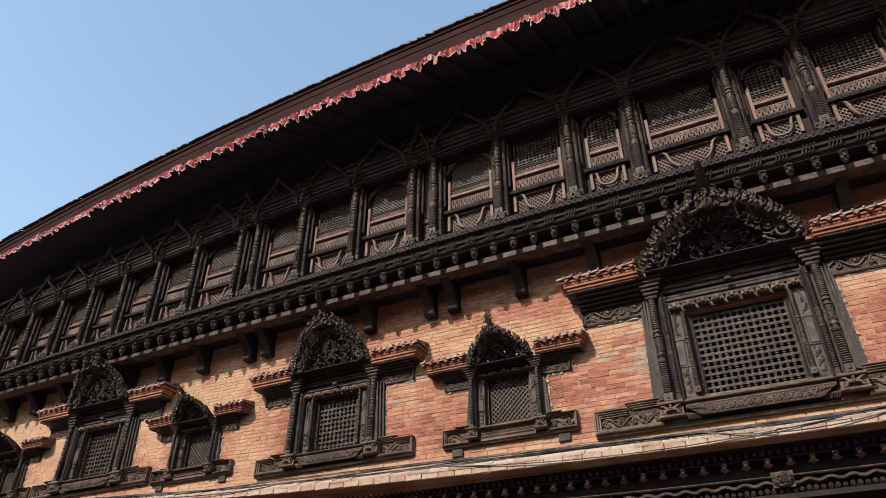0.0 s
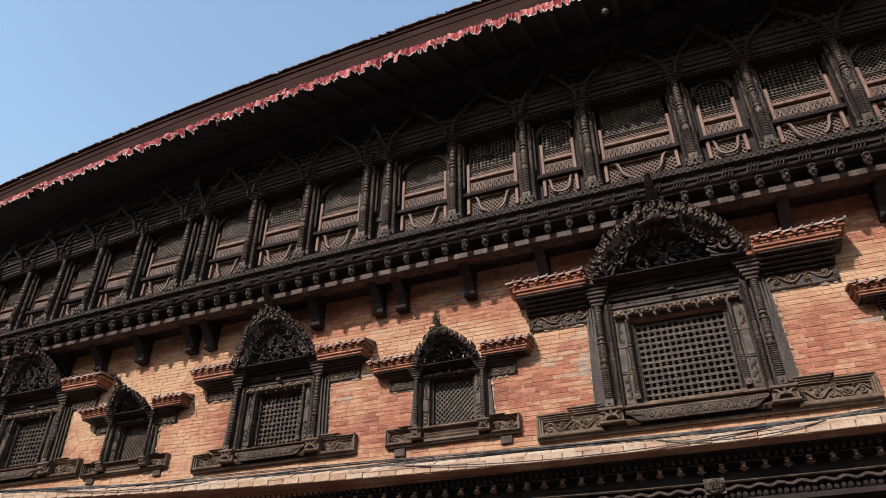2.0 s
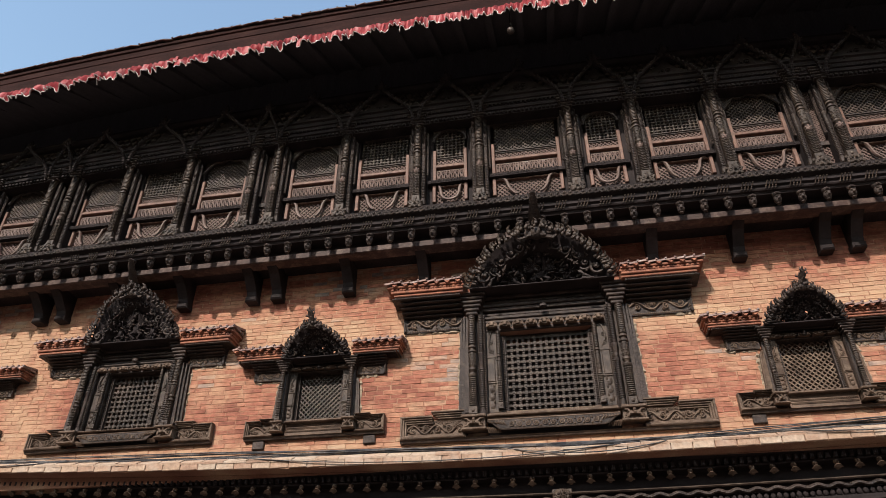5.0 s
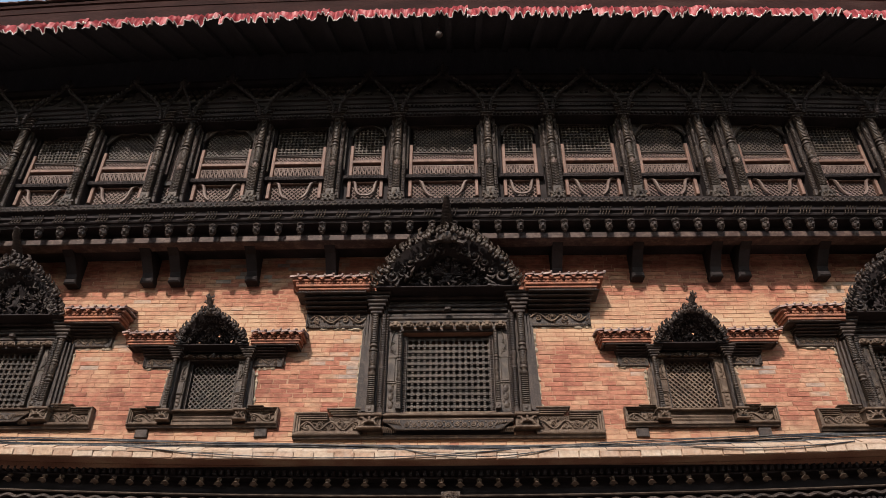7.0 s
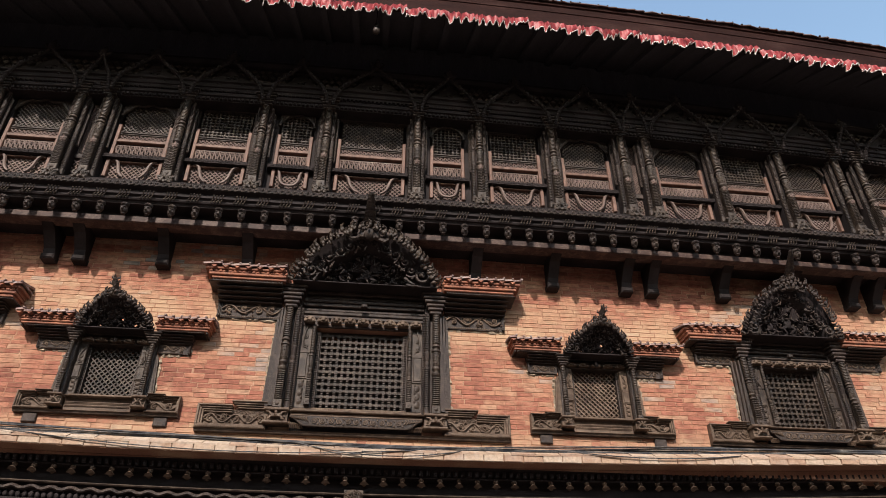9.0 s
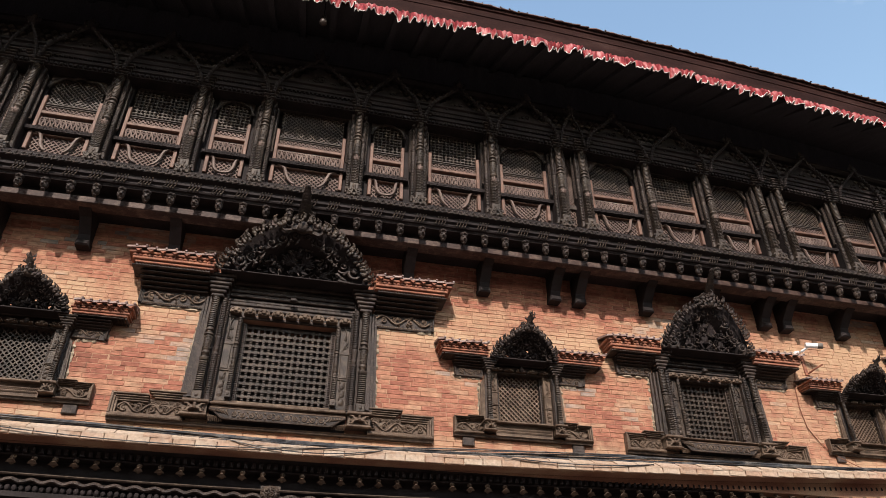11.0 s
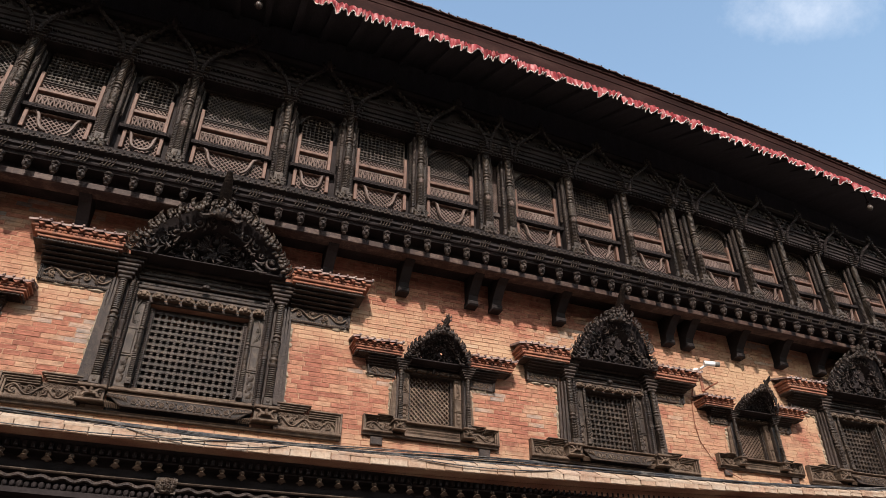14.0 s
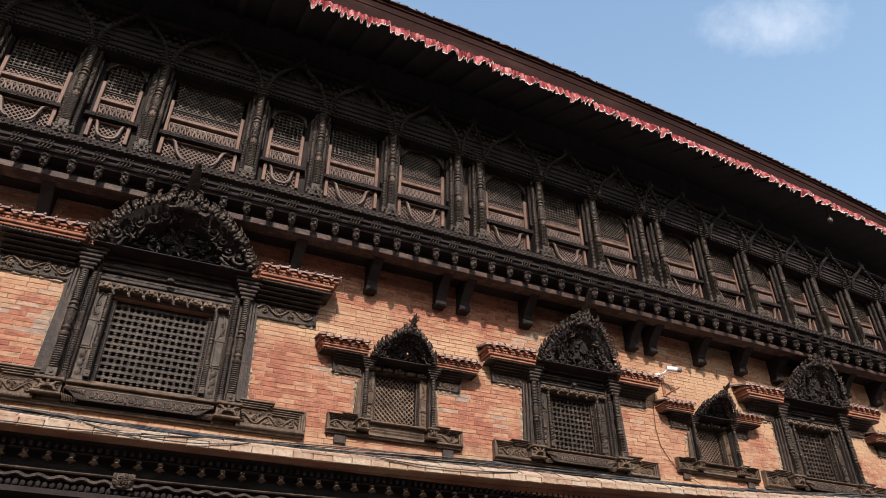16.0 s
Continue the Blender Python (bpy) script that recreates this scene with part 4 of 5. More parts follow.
        for q in (-1, 1):
            g.ball(x + q * 0.5 * w, -0.08 * s - 0.02, fz + 0.018 * s, 0.24 * w, 0.018 * s, 0.018 * s)
    # paler wood than the lintel, so the petals' sunlit look is partly colour
    part("petal_row", g, CARVED, lintel, "dusty row of carved petals, paler to look sunlit", smooth=True)
    part("rosette", Geo().lathe(0, -0.10 * s - 0.02, [(cap0 + 0.02, 0.01), (cap0 + 0.04, 0.045 * s), (cap0 + 0.07, 0.045 * s), (cap0 + 0.09, 0.01)], 8), WOOD, lintel, smooth=True)
    # gable
    plate, rim, curl, mid = torana(p["ta"], cap1 + 0.005, p["th"], -p["ty"], p["tl"], p["seed"], s, not p["big"])
    gable = part("gable", plate, DARK, W, "dark carved wooden gable with scrolls and a leafy rim", smooth=True)
    part("leaf_rim", rim, DUSTY if s > 0.9 else WOOD, gable, "rim of curled carved leaves", smooth=True)
    part("scrollwork", curl, WOOD, gable, smooth=True)
    # black wood in the centre: part of the hood's shade is in its colour
    part("centre_carving", mid, DARK, gable, smooth=True)
    part("gable_foot", Geo().box(-p["ta"] * 0.97, p["ta"] * 0.97, -p["ty"] - 0.10 * s, 0.02, cap1 - 0.010, cap1 + 0.004, 0.003), DARK, W)
    part("finial", finial(cap1 + p["th"] * 0.9, p["fin"], -p["ty"] - p["tl"] * 0.95, -p["fy"], (0.09 if p["big"] else 0.066) * s, p["big"]), WOOD, gable, smooth=True)
    # a white speck stands in for light showing through a hole in the carving
    if p["B"] > 1.5:
        part("paint_fleck", Geo().lathe(-0.2, -0.42, [(2.105, 0.002), (2.112, 0.012), (2.124, 0.012), (2.130, 0.002)], 7), WHITE, gable, "small white fleck standing in for light through a hole")
    if p["pegs"]:
        for q in (-1, 1):
            part("beam_end", Geo().box(q * 0.66 - 0.07, q * 0.66 + 0.07, -0.035, 0.03, -0.13, -0.03, 0.008), WOOD, W)
    return W


BIG = dict(B=1.70, hb=0.265, jw=1.0, jz=1.48, lw=0.485, lz0=0.30, lz1=1.21, cx=0.86, cr=0.040, cap0=1.46, cap1=1.735, pw=0.135, pz=0.22, s=1.0, big=True, wing=1.70, wz0=1.33, wz1=1.70, tile=1.88, tz=1.84, tin=0.93,
           out=0.33, slant=False, nx=14, nz=12, bar=0.022, knob=0.025, fz=1.30, nf=9, ta=0.88, th=0.60, ty=0.20, tl=0.38, fin=2.68, fy=0.82, seed=4, pegs=False)
MEDIUM = dict(B=1.225, hb=0.215, jw=0.76, jz=1.02, lw=0.325, lz0=0.24, lz1=0.95, cx=0.64, cr=0.034, cap0=1.05, cap1=1.30, pw=0.11, pz=0.19, s=0.8, big=True, wing=1.21, wz0=0.98, wz1=1.22, tile=1.40, tz=1.36, tin=0.66,
              out=0.27, slant=False, nx=10, nz=11, bar=0.020, knob=0.022, fz=0.99, nf=7, ta=0.64, th=0.66, ty=0.20, tl=0.30, fin=2.26, fy=0.72, seed=9, pegs=False)
SMALL = dict(B=0.835, hb=0.195, jw=0.50, jz=0.68, lw=0.26, lz0=0.21, lz1=0.80, cx=0.425, cr=0.024, cap0=0.77, cap1=0.90, pw=0.075, pz=0.15, s=0.6, big=False, wing=0.82, wz0=0.70, wz1=0.92, tile=1.06, tz=1.03, tin=0.44,
             out=0.22, slant=True, pitch=0.060, fz=0.80, nf=5, ta=0.43, th=0.345, ty=0.16, tl=0.28, fin=1.36, fy=0.60, seed=2, pegs=True)

# ---- ground and walls ----
g = Geo()
R = 400
g.add([(-R, -R, 0), (R, -R, 0), (R, R, 0), (-R, R, 0)], [(0, 1, 2, 3)])
ground = tagged(new("ground", g.mesh("ground", GROUND)), "brick-paved square in sunlight", "ground", kind="structure")

# unseen blocks behind the camera, added to cut the low sky's fill light
for x0, x1, h, y in ((-70, -22, 9.5, -23), (-21.6, -4, 10.5, -25), (-3.6, 16, 9.0, -24), (16.4, 70, 9.8, -23)):
    g = Geo().box(x0, x1, y - 6, y, 0, h).profile(x0 - 0.6, x1 + 0.6, [(y - 6.6, h), (y - 3, h + 1.6), (y + 0.8, h), (y + 0.8, h - 0.12), (y - 6.6, h - 0.12)])
    tagged(new("backdrop_house", g.mesh("backdrop_house", PLASTER)), "plain unseen house block across the square, added to hold back low sky light", "house", kind="structure")
LEFT, RIGHT = -14.9, 15.2
WINDOWS = [  # kind, centre, foot height, scale
    ("big", 0.0, 4.10, 1.0), ("small", -2.725, 4.235, 1.0), ("tan", 2.775, 4.21, 1.0), ("medium", -5.18, 4.235, 0.985), ("medium", 5.26, 4.155, 1.0),
    ("small", -7.575, 4.36, 0.885), ("tan", 7.56, 4.33, 0.86), ("medium", -9.67, 4.41, 1.03), ("medium", 9.66, 4.27, 1.04), ("small", -11.72, 4.46, 0.86), ("tan", 11.75, 4.42, 0.87), ("medium", 13.6, 4.45, 1.0),
]
KINDS = {"big": BIG, "medium": MEDIUM, "small": SMALL, "tan": dict(SMALL, tan=True)}
HOLES = []
for kind, x, z, k in WINDOWS:
    p = KINDS[kind]
    HOLES.append((x - k * (p["lw"] + 0.053 * p["s"]), x + k * (p["lw"] + 0.053 * p["s"]), z + k * (p["lz0"] - 0.04 * p["s"]), z + k * (p["lz1"] + 0.055 * p["s"])))


def wall_with_holes(geo, x0, x1, z0, z1, y0, y1, holes):
    xs = sorted({x0, x1, *(h[0] for h in holes), *(h[1] for h in holes)})
    for a, b in zip(xs, xs[1:]):
        cuts = sorted((h[2], h[3]) for h in holes if h[0] <= a + 1e-6 and h[1] >= b - 1e-6)
        z = z0
        for c, d in cuts:
            geo.box(a, b, y0, y1, z, c)
            z = d
        geo.box(a, b, y0, y1, z, z1)


g = Geo()
wall_with_holes(g, LEFT, RIGHT, 3.79, 6.9, 0.0012, 0.45, [h for h in HOLES if h[1] < RIGHT])
wall = tagged(new("wall_front", g.mesh("wall_front", MORTAR)), "old red brick facade wall with pale mortar joints", "wall", kind="structure")
g = Geo().box(LEFT, RIGHT, 0.27, 0.56, 0.0, 3.3)
lower = tagged(new("wall_lower", g.mesh("wall_lower", DARK)), "dark timber ground-storey wall below the ledge", "wall", kind="structure")
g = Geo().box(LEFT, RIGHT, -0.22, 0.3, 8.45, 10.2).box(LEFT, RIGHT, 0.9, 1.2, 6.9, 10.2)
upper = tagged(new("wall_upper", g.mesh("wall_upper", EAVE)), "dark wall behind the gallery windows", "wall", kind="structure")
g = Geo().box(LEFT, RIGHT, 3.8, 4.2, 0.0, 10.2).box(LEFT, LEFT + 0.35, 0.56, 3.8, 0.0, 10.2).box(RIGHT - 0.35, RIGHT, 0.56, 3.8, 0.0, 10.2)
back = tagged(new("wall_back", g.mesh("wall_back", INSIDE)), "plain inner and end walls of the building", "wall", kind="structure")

# ---- windows in the brick wall ----
LABELS = {"tan": "small carved wooden window with worn brown slanted lattice and tiled cornices", "big": "large dark carved wooden window with a scrolled gable and tiled side cornices", "medium": "dark carved wooden window with a tall gable and tiled cornices", "small": "small dark carved wooden window with slanted lattice and tiled cornices"}
MADE = {}
for kind, x, z, k in WINDOWS:
    m = Matrix.Translation((x, 0, z)) @ Matrix.Diagonal((k, 1, k, 1))
    if kind not in MADE:
        MADE[kind] = carved_window(KINDS[kind], LABELS[kind], "carved windows of the middle storey")
        MADE[kind].matrix_basis = m
    else:
        MADE[kind].scale = (1, 1, 1)
        copy_thing(MADE[kind], m)
for kind, x, z, k in WINDOWS[:5]:
    if kind in MADE and abs(MADE[kind].location.x - x) < 1e-6:
        MADE[kind].matrix_basis = Matrix.Translation((x, 0, z)) @ Matrix.Diagonal((k, 1, k, 1))

# ---- ledge, its bricks, and the carved cornice below ----
ledge = thing("ledge", "pale brick ledge running below the windows", "ledge", kind="structure")
part("ledge_core", Geo().profile(LEFT, RIGHT, [(0.1, 3.79), (-0.19, 3.79), (-0.19, 3.885), (0.03, 4.015), (0.1, 4.015)]), MORTAR, ledge, settle=True)

# ---- gallery ----
MID = -0.046
HALF = [0.593, 1.42, 2.42, 3.39, 3.74, 4.71, 5.65, 6.51, 6.85, 7.77, 8.59, 9.35, 10.10, 10.85, 11.60, 12.30, 13.0, 13.7, 14.4]
YC = -0.60
deck = thing("gallery_deck", "dark carved timber deck mouldings carrying the gallery", "balcony", kind="structure")
part("floor_slab", Geo().profile(LEFT, RIGHT, [(0.9, 6.45), (-0.42, 6.45), (-0.42, 6.57), (-0.56, 6.57), (-0.56, 6.86), (0.9, 6.86)]), DARK, deck, settle=True)
part("beam", Geo().profile(LEFT, RIGHT, [(-0.32, 6.375), (-0.485, 6.375), (-0.50, 6.385), (-0.50, 6.455), (-0.32, 6.455)]), BEAM, deck, "weathered reddish beam", settle=True)
# moulding black, carving on it paler: lit lines set off by wood colour
part("sill_moulding", Geo().profile(LEFT, RIGHT, [(-0.5, 6.60), (-0.64, 6.60), (-0.65, 6.615), (-0.63, 6.63), (-0.63, 6.655), (-0.66, 6.67), (-0.66, 6.70), (-0.635, 6.71), (-0.635, 6.74), (-0.69, 6.765), (-0.70, 6.80), (-0.69, 6.83), (-0.65, 6.86), (-0.655, 6.885), (-0.5, 6.885)]), DARK, deck, settle=True)
part("boss_board", Geo().profile(LEFT, RIGHT, [(-0.3, 6.45), (-0.43, 6.45), (-0.43, 6.56), (-0.60, 6.565), (-0.62, 6.60), (-0.3, 6.60)]), DARK, deck, settle=True)
# rope carving along the sill, and groups of small brackets below it
g = Geo()
x = LEFT
while x < RIGHT:
    g.spiral(x, -0.702, 6.806, 0.033, 1, 3.6, 1.25, 0.24, 5, 12, 0.012)
    g.tube([(x - 0.034, -0.700, 6.792), (x - 0.010, -0.708, 6.764), (x + 0.030, -0.704, 6.778), (x + 0.046, -0.700, 6.822)], [0.006, 0.010, 0.009, 0.005], 5)
    x += 0.076
part("rope_carving", g, WOOD, deck, settle=True)
tagged(deck.children[-1], kind="stuff")
g = Geo()
x = LEFT
while x < RIGHT:
    for k in range(4):
        bx = x + k * 0.036
        g.tube([(bx - 0.014, -0.650, 6.608), (bx - 0.004, -0.668, 6.636), (bx + 0.004, -0.660, 6.656), (bx + 0.018, -0.688, 6.690)], [0.006, 0.007, 0.006, 0.007], 5)
        g.ball(bx - 0.014, -0.668, 6.612, 0.010, n=6).ball(bx + 0.019, -0.694, 6.692, 0.0095, n=6)
    x += 0.266
part("bracket_blocks", g, DUSTY, deck, settle=True)
tagged(deck.children[-1], kind="stuff")
boss = Geo().lathe(0, 0, [(-0.085, 0.006), (-0.07, 0.026), (-0.055, 0.02), (-0.045, 0.036), (-0.015, 0.046), (0.015, 0.042), (0.03, 0.03), (0.045, 0.045), (0.07, 0.048), (0.08, 0.02)], 10)
boss.box(-0.03, 0.03, -0.055, 0.0, 0.0, 0.02, 0.008).box(-0.014, 0.014, -0.062, 0.0, -0.03, 0.0, 0.005).tube([(-0.03, -0.035, 0.05), (0.0, -0.05, 0.06), (0.03, -0.035, 0.05)], 0.014, 5)
boss_mesh = boss.mesh("boss", WOOD, True)
x = MID - 0.266 * 47.5
rng = random.Random(3)
while x < RIGHT - 0.1:
    if x > LEFT + 0.1:
        b = new("boss", boss_mesh)
        b.parent = deck
        b.location = (x, -0.615 + rng.uniform(-0.006, 0.006), 6.475 + sag(x, 6.475))
        b.rotation_euler = (0, 0, rng.uniform(-0.15, 0.15))
    x += 0.266

# struts between wall and deck
def strut():
    t = thing("strut", "dark wooden strut under the gallery, with a rounded foot", "bracket", "struts under the gallery")
    g = Geo()
    prof = [(0.02, -0.20), (-0.07, -0.22), (-0.13, -0.17), (-0.15, -0.10), (-0.30, 0.05), (-0.42, 0.11), (-0.42, 0.17), (0.02, 0.17)]
    n = len(prof)
    v = [(x, y, z) for x in (-0.065, 0.065) for y, z in prof]
    g.add(v, [tuple(reversed(range(n))), tuple(range(n, 2 * n))] + [(k, k + n, (k + 1) % n + n, (k + 1) % n) for k in range(n)])
    part("arm", g, DARK, t)
    part("foot_block", Geo().box(-0.075, 0.075, -0.155, 0.02, -0.235, -0.165, 0.018), DARK, t)
    return t


first = None
for x in [MID - 0.44, MID + 0.44] + [MID + q * a * 0.985 for a in HALF[1:] for q in (-1, 1)]:
    if not LEFT + 0.2 < x < RIGHT - 0.2:
        continue
    m = Matrix.Translation((x, 0, 6.27 + sag(x, 6.27)))
    if first is None:
        first = strut()
        first.matrix_basis = m
    else:
        copy_thing(first, m)


# gallery columns
CZ0, CZ1 = 6.87, 8.34


def gallery_column():
    t = thing("gallery_column", "dark carved timber column with ringed shaft and snake borders", "column", "columns of the gallery")
    h = CZ1 - CZ0
    part("shaft", colonnette(0, YC, 0.10, h, 0.043), DUSTY, t, smooth=True)
    part("shaft", Geo().lathe(-0.078, YC + 0.05, rings(0.10, h, 0.026, 8), 8), WOOD, t, smooth=True)
    part("shaft", Geo().lathe(0.078, YC + 0.05, rings(0.10, h, 0.026, 8), 8), WOOD, t, smooth=True)
    g = Geo().ball(0, YC - 0.045, 0.60, 0.045, 0.03, 0.052, 9, 6).ball(-0.02, YC - 0.072, 0.612, 0.010).ball(0.02, YC - 0.072, 0.612, 0.010).ball(0, YC - 0.076, 0.592, 0.010, 0.01, 0.016).ball(0, YC - 0.068, 0.568, 0.022, 0.010, 0.008)
    g.ball(-0.042, YC - 0.045, 0.635, 0.016).ball(0.042, YC - 0.045, 0.635, 0.016).ball(0, YC - 0.05, 0.655, 0.022)
    small = Geo()
    small.v, small.f = [(0.72 * x, YC - 0.02 + 0.8 * (y - YC + 0.02), 0.60 + 0.8 * (z - 0.60)) for x, y, z in g.v], g.f
    part("mask", small, GRILLE, t, "small pale carved mask", smooth=True)
    part("back_post", Geo().box(-0.10, 0.10, YC + 0.05, YC + 0.22, 0.0, h + 0.02, 0.006), DARK, t)
    for q in (-1, 1):
        g = Geo()
        for turn in (0.0, math.pi):
            g.tube([(q * (0.114 + 0.013 * math.sin(z * 60 + turn)), YC + 0.10 + 0.010 * math.cos(z * 60 + turn), z) for z in np.linspace(0.62, h - 0.10, 46)], 0.012, 5)
        part("snake_border", g, WOOD, t, smooth=True)
    g = Geo().box(-0.085, 0.085, YC - 0.06, YC + 0.15, 0.0, 0.11, 0.012).box(-0.07, 0.07, YC - 0.10, YC + 0.1, -0.03, 0.02, 0.012)
    for q in (-1, 1):
        g.spiral(q * 0.05, YC - 0.085, 0.05, 0.042, q, 1.2, 1.4, 0.24, 6, 14, 0.02)
        g.ball(q * 0.085, YC - 0.05, 0.09, 0.022).ball(q * 0.03, YC - 0.10, -0.005, 0.022).ball(q * 0.07, YC - 0.085, -0.01, 0.018)
    g.ball(0, YC - 0.09, 0.075, 0.024, 0.024, 0.034)
    part("base", g, DUSTY, t, smooth=True)
    g = Geo()
    for k in range(5):
        g.box(-0.075 - 0.016 * k, 0.075 + 0.016 * k, YC - 0.05 - 0.018 * k, YC + 0.2, h - 0.05 + 0.032 * k, h - 0.026 + 0.032 * k, 0.006)
    part("capital", g, WOOD, t)
    return t


first = None
for x in [MID + q * a for a in HALF for q in (-1, 1)]:
    m = Matrix.Translation((x, 0, CZ0 + sag(x, CZ0))) @ Matrix.Diagonal((1, 1, 1 - 0.0018 * x * x, 1))
    if first is None:
        first = gallery_column()
        FIRST_COLUMN = m
    else:
        copy_thing(first, m)
first.matrix_basis = FIRST_COLUMN


# gallery bays: lower panel, rails, pierced band, upper lattice and arched gable
def bay(w, style, label):
    """w: clear half width between column axes."""
    t = thing("gallery_window", label, "window", "windows of the gallery")
    a = (w - (0.19 if style == "narrow" else 0.155)) * 1.0267
    Y = -0.42
    slim = style == "slot"
    z = dict(sill=0.0, top=0.27, rail=0.37, band=0.52, bar=0.625, low=0.75, up=1.20)
    if slim:
        a = w - 0.075
    fw = 0.044 if not slim else 0.022
    for q in (-1, 1):
        lo, hi = sorted((q * a, q * (a - fw)))
        part("lower_post", Geo().box(lo, hi, Y - 0.05, Y + 0.04, 0.0, z["top"], 0.006), RED_WOOD, t)
        part("upper_post", Geo().box(lo, hi, Y - 0.035, Y + 0.04, 0.33, 0.86, 0.006), RED_WOOD, t)
        if not slim:
            part("outer_board", Geo().box(*sorted((q * (a + 0.002), q * (w + 0.0))), Y + 0.0, Y + 0.05, -0.2, 1.30, 0.004), DARK, t)
    part("lower_lattice", slant_lattice(Geo(), -a + fw, a - fw, 0.0, z["top"], 0.058, Y + 0.005, 0.0125, 0.018), GRILLE, t)
    if not slim:
        part("carved_rail", Geo().box(-a - 0.06, a + 0.06, Y - 0.085, Y + 0.04, 0.262, 0.325, 0.012).field(-a - 0.05, a + 0.05, 0.268, 0.319, 70, 8, lambda X, Z: 0.012 * scrolls(X + 1, Z, 0.035, 8), Y - 0.086, Y - 0.07), DARK, t)
        part("panel_rail", Geo().box(-a + fw, a - fw, Y - 0.035, Y + 0.03, 0.236, 0.258, 0.005), RED_WOOD, t)
        # curved braces in the lower panel
        for q in (-1, 1):
            ctrl = ((0.90, 0.02), (0.78, 0.05), (0.67, 0.16), (0.61, 0.36), (0.57, 0.58), (0.50, 0.78), (0.40, 0.93), (0.31, 0.985)) if style != "narrow" else ((0.88, 0.04), (0.76, 0.10), (0.68, 0.28), (0.64, 0.48), (0.58, 0.66), (0.45, 0.80), (0.24, 0.87), (0.0, 0.885))
            if a > 0.42:
                ctrl = tuple((1 - (1 - u) * 0.40 / a * 1.05, v) for u, v in ctrl)
            pts = [(q * (a - fw) * u, Y - 0.04, z["top"] * (1 - v)) for u, v in ctrl]
            rad = [0.012, 0.017, 0.021, 0.022, 0.022, 0.021, 0.018, 0.014]
            part("curved_brace", Geo().tube(pts, rad, 6), BRACE, t, smooth=True)
        # pierced band
        g = Geo().box(-a + fw, a - fw, Y - 0.002, Y + 0.02, z["rail"], z["rail"] + 0.012).box(-a + fw, a - fw, Y - 0.002, Y + 0.02, z["band"] - 0.0, z["band"] + 0.012)
        n = max(5, round(2 * (a - fw) / 0.062))
        for k in range(n):
            x0, d = -a + fw + 2 * (a - fw) * k / n, 2 * (a - fw) / n
            zz = z["rail"] + 0.01
            hh = z["band"] - z["rail"] - 0.012
            cxp = x0 + 0.5 * d
            for q in (-1, 1):
                g.tube([(cxp + q * 0.50 * d, Y, zz), (cxp + q * 0.16 * d, Y - 0.006, zz + 0.14 * hh), (cxp + q * 0.20 * d, Y - 0.006, zz + 0.40 * hh), (cxp + q * 0.40 * d, Y - 0.006, zz + 0.62 * hh), (cxp + q * 0.34 * d, Y - 0.006, zz + 0.86 * hh), (cxp + q * 0.06 * d, Y, zz + hh)], [0.010, 0.013, 0.013, 0.012, 0.012, 0.009], 5)
            g.ball(cxp, Y - 0.006, zz + 0.72 * hh, 0.012, 0.010, 0.014, 6, 4)
        part("pierced_band", g, GRILLE, t, "pale pierced wooden band")
        part("middle_rail", Geo().box(-a + 0.01, a - 0.01, Y - 0.03, Y + 0.03, z["bar"] - 0.055, z["bar"] - 0.01, 0.006), RED_WOOD, t)
        part("thin_rail", Geo().box(-a + fw, a - fw, Y - 0.015, Y + 0.03, z["low"] - 0.02, z["low"], 0.004).box(-a + fw, a - fw, Y - 0.01, Y + 0.03, z["low"] - 0.045, z["low"] - 0.03, 0.004), WOOD, t)
        part("narrow_lattice", slant_lattice(Geo(), -a + fw, a - fw, z["bar"], z["low"] - 0.045, 0.050, Y + 0.005, 0.011, 0.018), GRILLE, t)
    else:
        part("middle_rail", Geo().box(-a + 0.01, a - 0.01, Y - 0.03, Y + 0.03, z["top"], z["rail"] - 0.03, 0.006), WOOD, t)
    lo = z["low"] if not slim else z["rail"]
    hi = 1.20
    g = Geo()
    if style in ("flat", "narrow"):
        cross_lattice(g, -a + fw, a - fw, lo, hi, max(5, round(2 * (a - fw) / 0.052)), round((hi - lo) / 0.052), Y + 0.01, 0.015, 0.02, 0.016)
    else:
        slant_lattice(g, -a + fw, a - fw, lo, hi, 0.058 if style != "slot" else 0.042, Y + 0.01, 0.0125, 0.02)
    part("upper_lattice", g, GRILLE if slim else DUSTY, t)
    # head board, cut to an arch in some bays
    g = Geo()
    if style == "cusped" or style == "narrow":
        n, top = 24, 1.36
        pts = []
        for k in range(n + 1):
            u = -1 + 2 * k / n
            rise = 0.20 * (1 - abs(u) ** 2.2) ** 0.6 + (0.018 * math.cos(u * 3.5 * math.pi) if style == "cusped" else 0.0)
            pts.append((u * a, 1.0 + rise))
        for (x0, z0), (x1, z1) in zip(pts, pts[1:]):
            g.prism([(x0, z0), (x1, z1), (x1, top), (x0, top)], Y - 0.03, Y + 0.0)
        arch = part("arched_head", g, WOOD, t)
        part("arch_rib", Geo().tube([(x, Y - 0.035, zz) for x, zz in pts], 0.018, 6), WOOD, arch, smooth=True)
    elif not slim:
        part("head_board", Geo().box(-a - 0.02, a + 0.02, Y - 0.03, Y + 0.03, hi, 1.40, 0.008), WOOD, t)
    # gable above the entablature
    n = 56
    gw = w * (0.97 if slim else 0.92)
    pk = 0.56 if slim else (0.70 if style == "wide" else 0.63)
    base_z = 1.18
    arc = []
    for k in range(n + 1):
        th = 0.5 * math.pi * k / n
